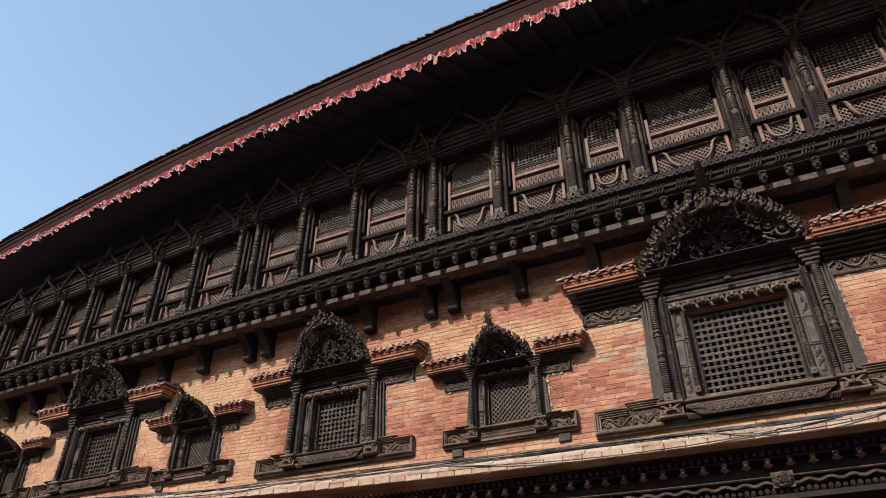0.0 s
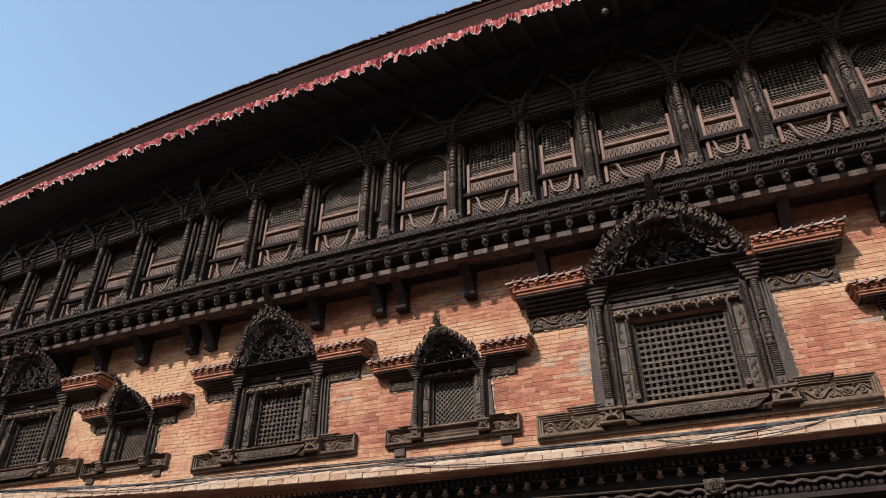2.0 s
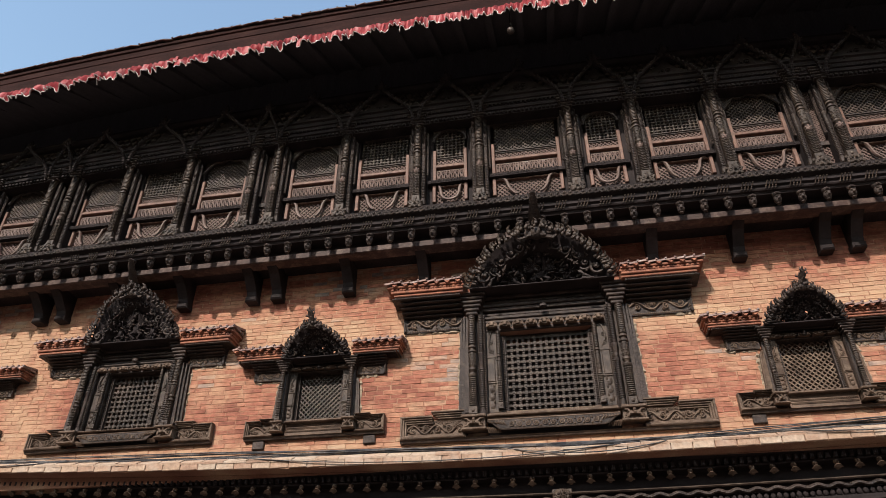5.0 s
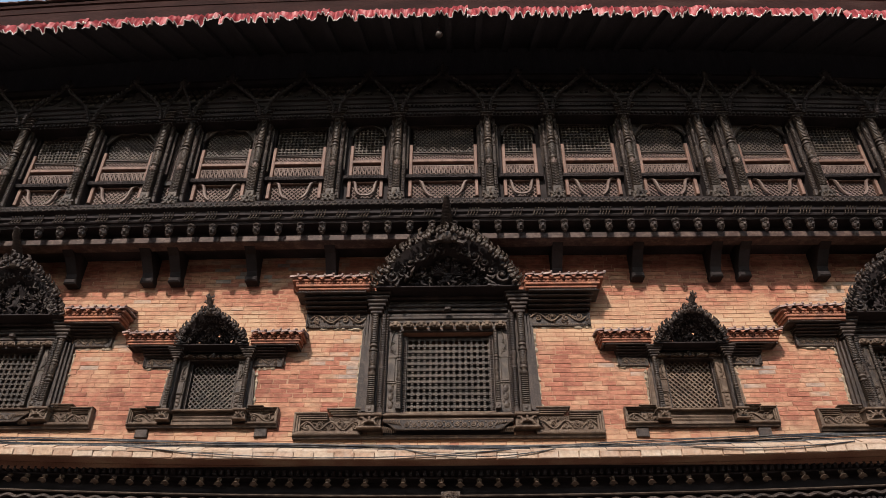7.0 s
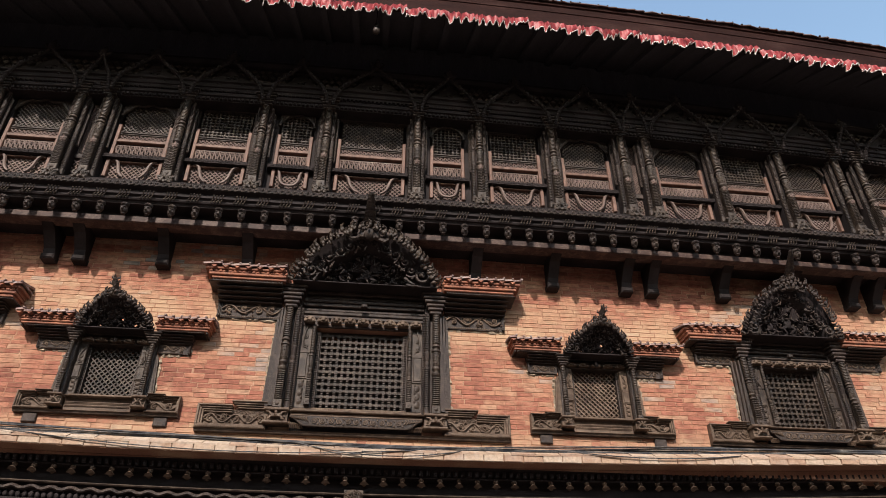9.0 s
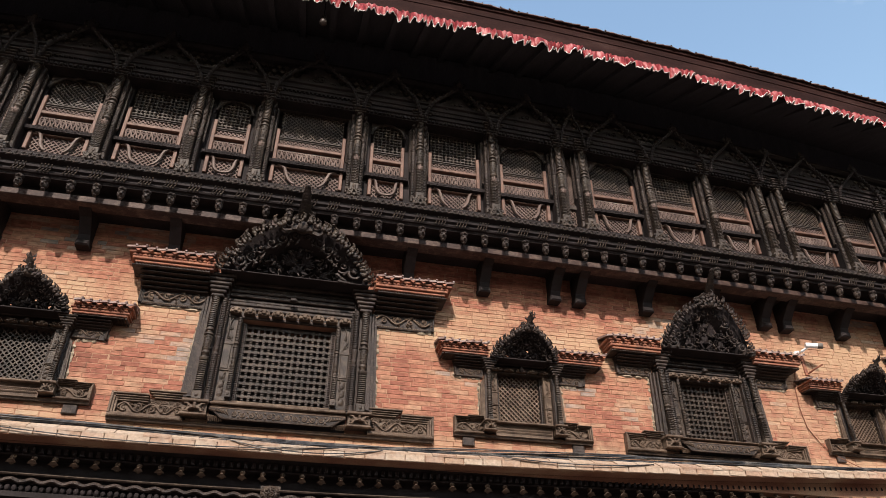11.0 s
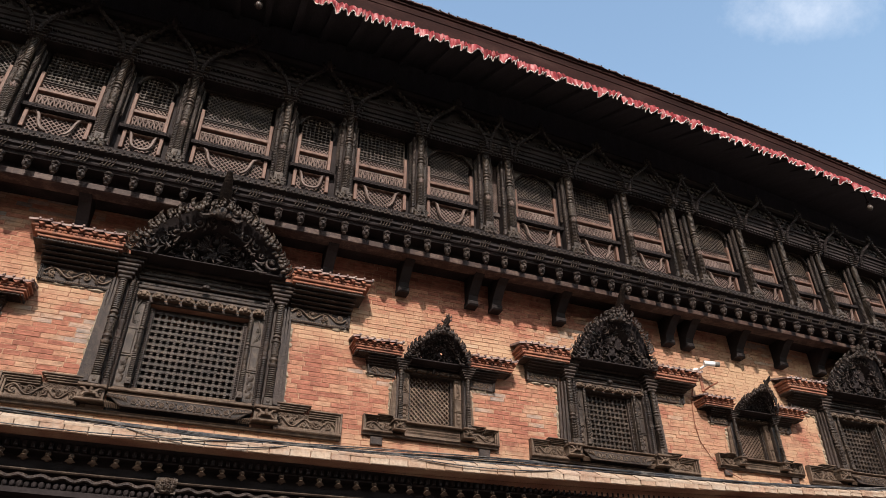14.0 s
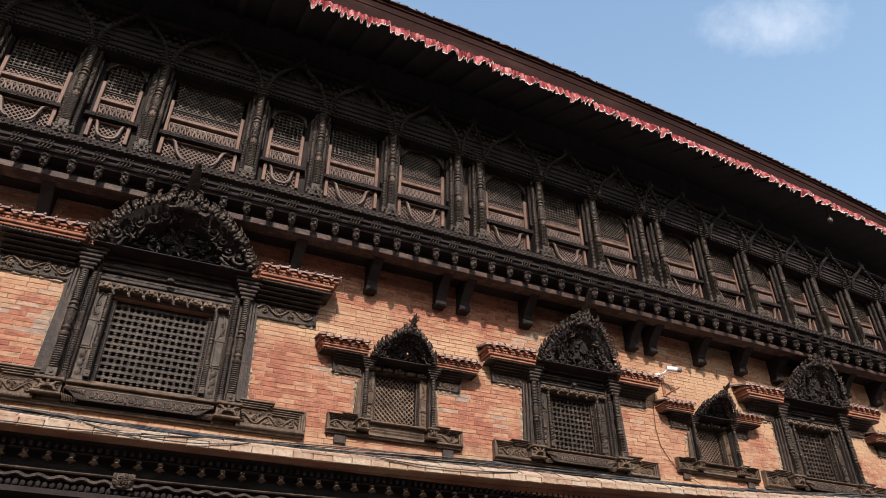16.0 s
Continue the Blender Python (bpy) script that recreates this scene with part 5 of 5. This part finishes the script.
        arc.append((gw * max(0.0, math.cos(th)) ** 0.92, base_z + pk * (0.70 * math.sin(th) ** 1.1 + 0.30 * (k / n) ** 6)))
    for q in (-1, 1):
        pts, rad = [], []
        for k, (xx, zz) in enumerate(arc):
            leaf = 0.5 + 0.5 * math.sin(k * 1.45)
            pts.append((q * xx, -0.735 - 0.05 * k / n - 0.012 * leaf, zz + 0.012 * leaf))
            rad.append((0.017 + 0.014 * leaf) * (0.8 if slim else 1))
        part("gable_rib", Geo().tube(pts, rad, 6), DARK, t, smooth=True)
    fz = base_z + pk
    g = Geo().lathe(0, -0.79, [(fz - 0.03, 0.035), (fz + 0.02, 0.06), (fz + 0.05, 0.03), (fz + 0.075, 0.045), (fz + 0.105, 0.022), (fz + 0.125, 0.03), (fz + 0.18, 0.004)], 8)
    for q in (-1, 1):
        g.tube([(q * 0.02, -0.79, fz), (q * 0.07, -0.80, fz + 0.015), (q * 0.085, -0.80, fz + 0.06), (q * 0.06, -0.80, fz + 0.08)], [0.02, 0.02, 0.015, 0.006], 5)
    part("gable_finial", g, DARK, t, smooth=True)
    # carved filling of the gable, set back from its rib, with scrolls
    inner = [(x * 0.97, zz - 0.01) for x, zz in arc if zz > base_z + 0.27 * pk]
    poly = [(x, zz) for x, zz in inner[::4]] + [(-x, zz) for x, zz in reversed(inner[:-1:4])]
    g = Geo().prism(poly, -0.67, -0.64)
    for q in (-1, 1):
        for u, r in ((0.34, 0.18), (0.08, 0.15)):
            g.spiral(q * u * gw, -0.672, base_z + pk * (0.66 - 0.6 * u), r * min(gw, 0.45), q, 1.0, 1.5, 0.2, 5, 14, 0.02)
    part("gable_panel", g, DARK, t, smooth=True)
    return t


PLAN = ["narrow", "flat", "cusped", "slot", "cusped", "flat", "cusped", "slot", "cusped", "flat", "cusped", "flat", "cusped", "flat", "cusped", "flat", "cusped", "flat"]
GALLERY_LABELS = {"wide": "wide middle gallery window with fine slanted wooden lattice", "narrow": "narrow arched gallery window of dark carved wood", "flat": "gallery window with straight head and square lattice", "cusped": "gallery window with cusped arch and slanted lattice", "slot": "slim latticed gallery panel between paired columns"}
edges = [(MID - HALF[0], MID + HALF[0], "wide")]
for k, style in enumerate(PLAN):
    for q in (-1, 1):
        edges.append((*sorted((MID + q * HALF[k], MID + q * HALF[k + 1])), style))
BAYS = {}
for x0, x1, style in edges:
    xm, w = (x0 + x1) / 2, (x1 - x0) / 2
    zs = 1 - 0.0018 * xm * xm
    if style not in BAYS:
        BAYS[style] = (bay(w, style, GALLERY_LABELS[style]), w, Matrix.Translation((xm, 0, 7.062 + sag(xm, 7.062))) @ Matrix.Diagonal((1, 1, zs * 1.0267, 1)))
    else:
        copy_thing(BAYS[style][0], Matrix.Translation((xm, 0, 7.062 + sag(xm, 7.062))) @ Matrix.Diagonal((w / BAYS[style][1], 1, zs * 1.0267, 1)))
for ob, w, m in BAYS.values():
    ob.matrix_basis = m

# entablature and frieze behind the gables
frieze = thing("gallery_entablature", "dark carved timber entablature over the gallery", "cornice", kind="structure")
part("architrave", Geo().profile(LEFT, RIGHT, [(-0.3, 8.30), (-0.62, 8.30), (-0.63, 8.36), (-0.66, 8.37), (-0.66, 8.42), (-0.63, 8.43), (-0.64, 8.48), (-0.69, 8.50), (-0.69, 8.56), (-0.72, 8.57), (-0.72, 8.61), (-0.3, 8.61)]), DARK, frieze, settle=True)
g = Geo()
x = LEFT
while x < RIGHT:
    g.box(x, x + 0.026, -0.675, -0.62, 8.432, 8.478, 0.004).box(x + 0.01, x + 0.046, -0.655, -0.61, 8.312, 8.350, 0.004)
    x += 0.056
part("dentil_course", g, DARK, frieze, settle=True)
tagged(frieze.children[-1], kind="stuff")
part("frieze_board", Geo().profile(LEFT, RIGHT, [(-0.3, 8.61), (-0.58, 8.61), (-0.60, 8.98), (-0.3, 8.98)]), DARK, frieze, settle=True)
g = Geo()
x = LEFT
while x < RIGHT:
    for k in range(3):
        zz, o = 8.68 + 0.085 * k, 0.05 * (k % 2)
        g.prism([(x + o, zz), (x + o + 0.04, zz + 0.035), (x + o, zz + 0.07), (x + o - 0.04, zz + 0.035)], -0.635, -0.58)
    x += 0.10
part("diamond_carving", g, WOOD, frieze, settle=True)
tagged(frieze.children[-1], kind="stuff")
part("top_cornice", Geo().profile(LEFT, RIGHT, [(-0.3, 8.96), (-0.66, 8.96), (-0.70, 8.99), (-0.70, 9.03), (-0.3, 9.05)]), DARK, frieze, settle=True)

# ---- roof ----
roof = thing("roof", "dark tiled roof with deep timber eaves", "roof", kind="structure")
EY, EZ = -1.66, 9.20


def eave(prof, mat, name, label=""):
    return part(name, Geo().profile(LEFT - 0.9, RIGHT + 0.9, prof), mat, roof, label, settle="eave")


eave([(-0.2, 10.12), (EY + 0.06, EZ + 0.10), (EY + 0.06, EZ + 0.315), (4.4, 13.475), (4.4, 13.2), (-0.2, 10.4)], EAVE, "roof_slope")
eave([(EY + 0.055, EZ - 0.03), (EY + 0.0, EZ - 0.03), (EY - 0.012, EZ + 0.20), (EY - 0.022, EZ + 0.205), (EY - 0.03, EZ + 0.305), (EY - 0.05, EZ + 0.315), (EY - 0.055, EZ + 0.357), (EY + 0.055, EZ + 0.357)], FASCIA, "fascia", "weathered reddish fascia board")
part("rear_slope", Geo().profile(LEFT - 0.9, RIGHT + 0.9, [(4.4, 13.2), (4.4, 13.4), (9.5, 9.2), (9.5, 9.0)]), DARK, roof, settle=True)
rafter_mesh = Geo().add([(-0.045, EY + 0.08, EZ + 0.02), (0.045, EY + 0.08, EZ + 0.02), (0.045, -0.25, 9.98), (-0.045, -0.25, 9.98), (-0.045, EY + 0.08, EZ + 0.12), (0.045, EY + 0.08, EZ + 0.12), (0.045, -0.25, 10.1), (-0.045, -0.25, 10.1)],
                        [(3, 2, 1, 0), (0, 1, 5, 4), (1, 2, 6, 5), (3, 0, 4, 7), (2, 3, 7, 6)]).mesh("rafter", EAVE)
x = LEFT - 0.6
while x < RIGHT + 0.8:
    r = new("rafter", rafter_mesh)
    r.parent = roof
    r.location = (x, 0.0030 * x * x, sag(x, EZ) + 0.004 + bow(x, EY, EZ + sag(x, EZ))[2] - EZ - sag(x, EZ))
    x += 0.42
rng = random.Random(8)
tile_meshes = []
for k in range(4):
    g = Geo()
    a, b, c = rng.uniform(-0.01, 0.01), rng.uniform(-0.01, 0.012), rng.uniform(-0.012, 0.012)
    g.add([(-0.065, -0.07 + a, 0.0), (0.065, -0.07 + b, 0.0 + c), (0.065, 0.30, 0.16), (-0.065, 0.30, 0.16), (-0.06, -0.06 + a, 0.030), (0.06, -0.06 + b, 0.030 + c), (0.06, 0.30, 0.19), (-0.06, 0.30, 0.19)],
          [(3, 2, 1, 0), (4, 5, 6, 7), (0, 1, 5, 4), (1, 2, 6, 5), (3, 0, 4, 7)])
    g.box(0.05, 0.07, -0.07 + a, 0.2, 0.022 + c, 0.036 + c, 0.004)
    tile_meshes.append(g.mesh("tile", ROOF_TILE))
x = LEFT - 0.85
while x < RIGHT + 0.85:
    o = new("tile", rng.choice(tile_meshes))
    o.parent = roof
    o.location = bow(x, EY - 0.02, EZ + 0.362 + 0.004 * max(0.0, -x) + sag(x, EZ + 0.362) + rng.uniform(-0.006, 0.006))
    o.rotation_euler = (0, rng.uniform(-0.04, 0.04), rng.uniform(-0.05, 0.05))
    x += 0.128

# cloth valance in lengths, pleated, with a white hem
rng = random.Random(21)
x = LEFT - 0.6
while x < RIGHT:
    L = rng.uniform(1.15, 1.85)
    v = thing("valance", "pleated red cloth valance with a white hem, hung from the eaves", "valance", "cloth valances along the eaves")
    n = int(L / 0.007)
    tuck = [0.0]
    while tuck[-1] < L:
        tuck.append(tuck[-1] + rng.choice((0.07, 0.10, 0.14, 0.18, 0.25)) * rng.uniform(0.85, 1.15))
    tuck[-1] = L
    tips = [rng.uniform(0.75, 1.2) for _ in tuck]
    rows = []
    for i in range(n + 1):
        u = i / n
        xx = x + L * u
        k = max(j for j in range(len(tuck) - 1) if tuck[j] <= L * u)
        f = (L * u - tuck[k]) / (tuck[k + 1] - tuck[k])
        wide = min(1.0, (tuck[k + 1] - tuck[k]) / 0.26)
        hang = tips[k] * (1 - f) ** 3.2 + tips[k + 1] * f ** 3.6
        drop = 0.05 * math.exp(-((1 - u) / 0.12) ** 2) - 0.035 * math.exp(-(u / 0.08) ** 2)
        length = 0.150 + 0.090 * hang * (0.55 + 0.45 * wide) + 0.02 * noise.noise((xx * 9.0, 1, 5)) - 0.06 * max(0.0, (u - 0.86) / 0.14)
        belly = math.sin(math.pi * f ** 0.8)
        saw = (xx * 12.0 + 1.1 * noise.noise((xx * 5, 2, 1))) % 1.0
        crease = 2.0 * (saw / 0.42 if saw < 0.42 else (1 - saw) / 0.58) - 1.0
        col = []
        for j in range(7):
            s = j / 6
            fold = 0.02 + (0.012 + 0.03 * s) * wide * belly + 0.026 * crease * (0.25 + s ** 0.8)
            z = EZ - 0.040 + drop * 0.8 - length * s + 0.010 * math.sin(9 * s + 40 * f * (1 - f)) * s
            if j == 0:  # tucked in under the fascia
                col.append(bow(xx, EY + 0.02, EZ - 0.032 + sag(xx, EZ)))
                continue
            col.append(bow(xx + 0.03 * s * (0.5 - f) * wide, EY - 0.035 - fold - 0.01 * s, z + sag(xx, z)))
        rows.append(col)
    g = Geo()
    m = 7
    vs = [p for col in rows for p in col] + [(p[0], p[1] + 0.004, p[2]) for col in rows for p in col]
    o = len(rows) * m
    fs = [(i * m + j, i * m + j + 1, (i + 1) * m + j + 1, (i + 1) * m + j) for i in range(len(rows) - 1) for j in range(m - 1)]
    fs += [(o + (i + 1) * m + j, o + (i + 1) * m + j + 1, o + i * m + j + 1, o + i * m + j) for i in range(len(rows) - 1) for j in range(m - 1)]
    g.add(vs, fs)
    sheet = part("cloth", g, CLOTH, v, smooth=True)
    part("hem", Geo().tube([(p[6][0], p[6][1], p[6][2]) for p in rows], 0.0075, 4), HEM, sheet, "white hem")
    x += L - 0.02

# bulbs under the eaves
for x, y, z in ((-0.08, -1.55, 8.83), (10.0, -1.30, 8.57)):
    b = thing("eave_lamp", "round unlit lamp bulb hanging under the eaves", "lamp", "lamps under the eaves", at=(x, y, z))
    part("bulb", Geo().lathe(0, 0, [(-0.05, 0.01), (-0.04, 0.035), (-0.01, 0.05), (0.02, 0.045), (0.05, 0.02), (0.06, 0.018)], 12), BULB, b, smooth=True)
    part("socket", Geo().lathe(0, 0, [(0.055, 0.024), (0.12, 0.024), (0.12, 0.006), (0.55, 0.005)], 8), DARK, b)

# ---- carved cornice under the ledge ----
low = thing("lower_cornice", "dark carved timber cornice under the brick ledge", "cornice", kind="structure")
# the black tone also carries the shade under the ledge
part("cornice_board", Geo().profile(LEFT, RIGHT, [(0.3, 3.28), (0.08, 3.28), (0.08, 3.33), (0.14, 3.34), (0.14, 3.40), (0.11, 3.405), (0.11, 3.47), (0.08, 3.475), (0.075, 3.495), (0.19, 3.50), (0.20, 3.66), (0.05, 3.665), (0.04, 3.68), (0.08, 3.69), (0.0, 3.785), (0.3, 3.785)]), DARK, low, settle=True)
g = Geo()
x = LEFT
while x < RIGHT:
    g.box(x, x + 0.04, 0.0, 0.1, 3.685, 3.745, 0.008)
    x += 0.075
part("dentils", g, DARK, low, settle=True)
tagged(low.children[-1], kind="stuff")
knob = Geo().lathe(0, 0, [(-0.035, 0.004), (-0.025, 0.022), (0.0, 0.028), (0.018, 0.016), (0.03, 0.026), (0.045, 0.03), (0.06, 0.02)], 8)
knob.add([(-0.05, -0.03, -0.02), (0.05, -0.03, -0.02), (0.018, -0.062, 0.005), (-0.018, -0.062, 0.005), (0.0, -0.01, 0.03), (0.0, 0.05, -0.01)], [(0, 1, 2, 3), (3, 2, 4), (0, 3, 4), (1, 4, 2), (0, 5, 1), (0, 4, 5), (1, 5, 4)])
# paler wood than the board: the sun on the bosses is put into it
knob_mesh = knob.mesh("boss", CARVED, True)
x = -1.69 - 0.1905 * 57
while x < RIGHT - 0.1:
    if x > LEFT + 0.1:
        o = new("boss", knob_mesh)
        o.parent = low
        o.location = (x, 0.055, 3.605 + sag(x, 3.605))
    x += 0.1905 if x < -1.75 else 0.2015
n = 1400
part("wave_band", Geo().tube([(LEFT + (RIGHT - LEFT) * k / n, 0.075, 3.432 + 0.013 * math.sin(2 * math.pi * (LEFT + (RIGHT - LEFT) * k / n) / 0.19)) for k in range(n + 1)], 0.020, 6), WOOD, low, "dark wavy band", smooth=True, settle=True)
part("string", Geo().profile(LEFT, RIGHT, [(0.12, 3.478), (0.055, 3.478), (0.045, 3.488), (0.055, 3.50), (0.12, 3.50)]), DUSTY, low, settle=True)
g = Geo()
x = LEFT
while x < RIGHT:
    g.lathe(x, 0.115, [(3.335, 0.008), (3.345, 0.022), (3.37, 0.028), (3.39, 0.022), (3.402, 0.008)], 7)
    x += 0.062
part("bead_row", g, DARK, low, settle=True, smooth=True)
tagged(low.children[-1], kind="stuff")
head = thing("mask_boss", "carved wooden mask boss on the lower cornice", "carving", at=(0.02, 0.06, 3.46))
part("mask", Geo().field(-0.10, 0.10, -0.075, 0.075, 40, 30, lambda X, Z: 0.07 * np.sqrt(np.clip(1 - (X / 0.1) ** 2 - (Z / 0.078) ** 2, 0, 1)) * (0.6 + 0.5 * scrolls(X + 1, Z + 1, 0.05, 6)), 0.0, 0.03), DUSTY, head, smooth=True)

# ---- cables on the ledge ----
LINE_X, LINE_Y = (-13, -9, -6, -3, -1, 0.5, 1.6, 3.0, 4.3, 5.5, 7.0, 8.5, 14), (-0.10, -0.12, -0.09, -0.07, -0.12, -0.165, -0.15, -0.09, -0.045, -0.07, -0.13, -0.15, -0.12)
rng = random.Random(5)
for k in range(10):
    ob = thing("cable", "black cable lying along the ledge, dusty in places", "cable", "cables along the ledge")
    f1, f2, p1, p2 = rng.uniform(0.6, 1.1), rng.uniform(1.6, 2.6), rng.uniform(0, 6), rng.uniform(0, 6)
    pts = []
    for i in range(260):
        x = LEFT + 0.1 + (RIGHT - LEFT - 0.2) * i / 259
        y = min(-0.012, float(np.interp(x, LINE_X, LINE_Y)) + 0.032 * math.sin(f1 * x + p1) + 0.014 * math.sin(f2 * x + p2))
        top = 3.885 + (y + 0.19) * 0.59
        z = top + 0.014 + 0.008 * k * (0.5 + 0.5 * math.sin(0.8 * x + 0.6 * k))
        pts.append((x, y, z + sag(x, z)))
    part("strand", Geo().tube(pts, rng.choice((0.005, 0.006, 0.007, 0.010)), 6), CABLE, ob, smooth=True)
for x0, x1, dip in ((-3.6, 0.75, 0.11), (-0.6, 1.15, 0.10), (-8.9, -6.0, 0.06), (2.2, 4.3, 0.06)):
    ob = thing("cable", "thin grey cable hanging slack in front of the ledge", "cable", "cables along the ledge")
    pts = []
    for i in range(41):
        u = i / 40
        x = x0 + (x1 - x0) * u
        z = 3.93 - dip * 4 * u * (1 - u) - 0.03 * u
        pts.append((x, -0.215 - 0.02 * math.sin(math.pi * u), z + sag(x, z)))
    pts[0], pts[-1] = (pts[0][0], -0.12, pts[0][2] + 0.02), (pts[-1][0], -0.12, pts[-1][2] + 0.03)
    part("strand", Geo().tube(pts, 0.006, 6), CABLE, ob, smooth=True)

# ---- security camera ----
cc = thing("security_camera", "white bullet security camera on a wall bracket", "camera", at=(6.80, -0.02, 5.70))
g = Geo().tube([(0, 0, 0), (0.15, 0, 0)], 0.036, 12)
hull = part("housing", g, WHITE, cc, smooth=True)
hull.matrix_basis = Matrix.Translation((0.02, -0.18, 0.04)) @ Matrix.Rotation(radians(-20), 4, "Z") @ Matrix.Rotation(radians(6), 4, "Y")
lens = part("lens", Geo().tube([(0.15, 0, 0), (0.215, 0, 0)], 0.038, 12), CABLE, cc, "dark lens")
lens.matrix_basis = hull.matrix_basis.copy()
part("wall_bracket", Geo().tube([(0.0, 0.02, -0.02), (0.0, -0.12, -0.02), (0.04, -0.18, 0.01)], 0.016, 8).lathe(0, 0.0, [(-0.07, 0.04), (0.02, 0.04)], 10), WHITE, cc)
wire = thing("cable", "thin brown cable running down the wall from the camera", "cable")
part("strand", Geo().tube([(6.78, -0.02, 5.66), (6.70, -0.015, 5.45), (6.62, -0.015, 5.15), (6.60, -0.015, 4.9), (6.63, -0.015, 4.65), (6.75, -0.02, 4.45), (6.95, -0.03, 4.28), (7.25, -0.06, 4.14)], 0.006, 6), TERRA, wire, smooth=True)
spike = thing("wall_bracket", "small rusty iron bracket on the brick wall", "bracket", at=(6.88, 0.0, 5.42))
part("arm", Geo().tube([(0, 0.03, -0.02), (0.05, -0.12, 0.02), (0.12, -0.2, 0.06)], 0.012, 6).box(-0.03, 0.02, -0.02, 0.03, -0.03, 0.28, 0.004), TERRA, spike)

# ---- bricks of the ledge ----
rng = random.Random(13)
face_meshes, top_meshes = [], []
for k in range(4):
    g = Geo().box(-0.104, 0.104, -0.012 + rng.uniform(-0.003, 0.003), 0.06, 0.002, 0.088 + rng.uniform(-0.004, 0.002), 0.006)
    face_meshes.append(g.mesh("brick", PALE_BRICK))
    d = rng.uniform(-0.002, 0.002)
    g = Geo().add([(-0.13, -0.215, 3.885 + d), (0.13, -0.212, 3.885 + d), (0.13, 0.02, 4.02 + d), (-0.13, 0.02, 4.02 + d), (-0.13, -0.212, 3.865), (0.13, -0.21, 3.865), (0.13, 0.02, 3.99), (-0.13, 0.02, 3.99)],
                  [(0, 1, 2, 3), (4, 5, 1, 0), (5, 6, 2, 1), (7, 4, 0, 3)])
    top_meshes.append(g.mesh("brick", PALE_BRICK))
x = LEFT + 0.11
while x < RIGHT - 0.1:
    o = new("brick", rng.choice(face_meshes))
    o.parent = ledge
    o.location = (x, -0.195, 3.795 + sag(x, 3.8))
    o.rotation_euler = (0, rng.uniform(-0.012, 0.012), rng.uniform(-0.02, 0.02))
    x += 0.214
x = LEFT + 0.14
while x < RIGHT - 0.1:
    o = new("brick", rng.choice(top_meshes))
    o.parent = ledge
    o.location = (x, rng.uniform(-0.002, 0.002), sag(x, 3.95) + rng.uniform(-0.001, 0.001))
    x += 0.267

# ---- bricks of the facade ----
rng = random.Random(77)
COURSE = 0.0565
brick_meshes = []
for L in (0.10, 0.155, 0.19, 0.215, 0.245):
    g = Geo().box(-L / 2 + 0.001, L / 2 - 0.001, -0.001, 0.03, -COURSE / 2 + 0.0026, COURSE / 2 - 0.0026, 0.003)
    brick_meshes.append((L, g.mesh("brick", BRICK)))
far = Geo()
count = 0
z = 4.02
while z < 6.72:
    x = LEFT + rng.uniform(0, 0.15)
    while x < RIGHT - 0.25:
        L, me = rng.choices(brick_meshes, (1, 1.4, 3, 4, 2))[0]
        xc = x + L / 2
        x += L + rng.choice((0.003, 0.005, 0.008))
        zc = z + sag(xc, z) + 0.008 * noise.noise((xc * 0.7, z, 2.0)) + rng.uniform(-0.0012, 0.0012)
        if any(h[0] - 0.01 < xc + L / 2 and xc - L / 2 < h[1] + 0.01 and h[2] - 0.02 < zc < h[3] + 0.02 for h in HOLES) or zc < 4.0 + sag(xc, 4.0):
            continue
        out = rng.uniform(-0.0045, 0.0006)
        near = 4.3 < z < 5.45 and 0.95 < abs(xc) < 2.35 and count < 300
        tilt = rng.uniform(-0.008, 0.008)
        if near:
            o = new("brick", me)
            o.parent = wall
            o.location = (xc, out, zc)
            o.rotation_euler = (0, tilt, rng.uniform(-0.02, 0.02))
            count += 1
        else:
            b = far
            a0, a1, h = -L / 2 + 0.001, L / 2 - 0.001, COURSE / 2 - 0.0026
            j = [rng.uniform(-0.0026, 0.0026) for _ in range(8)]
            c = 0.003
            b.add([(xc + a0 + c, out - 0.001, zc - h + c + j[0]), (xc + a1 - c, out - 0.001, zc - h + c + j[1]), (xc + a1 - c, out - 0.001, zc + h - c + j[2]), (xc + a0 + c, out - 0.001, zc + h - c + j[3]),
                   (xc + a0 + j[4], out + 0.004, zc - h + j[0]), (xc + a1 + j[5], out + 0.004, zc - h + j[1]), (xc + a1 + j[6], out + 0.004, zc + h + j[2]), (xc + a0 + j[7], out + 0.004, zc + h + j[3]),
                   (xc + a0, 0.03, zc - h), (xc + a1, 0.03, zc - h), (xc + a1, 0.03, zc + h), (xc + a0, 0.03, zc + h)],
                  [(0, 1, 2, 3)] + [(k + i, k + 4 + i, k + 4 + (i + 1) % 4, k + (i + 1) % 4) for k in (0, 4) for i in range(4)])
    z += COURSE
part("far_bricks", far, BRICK, wall)
tagged(wall.children[-1], kind="stuff")
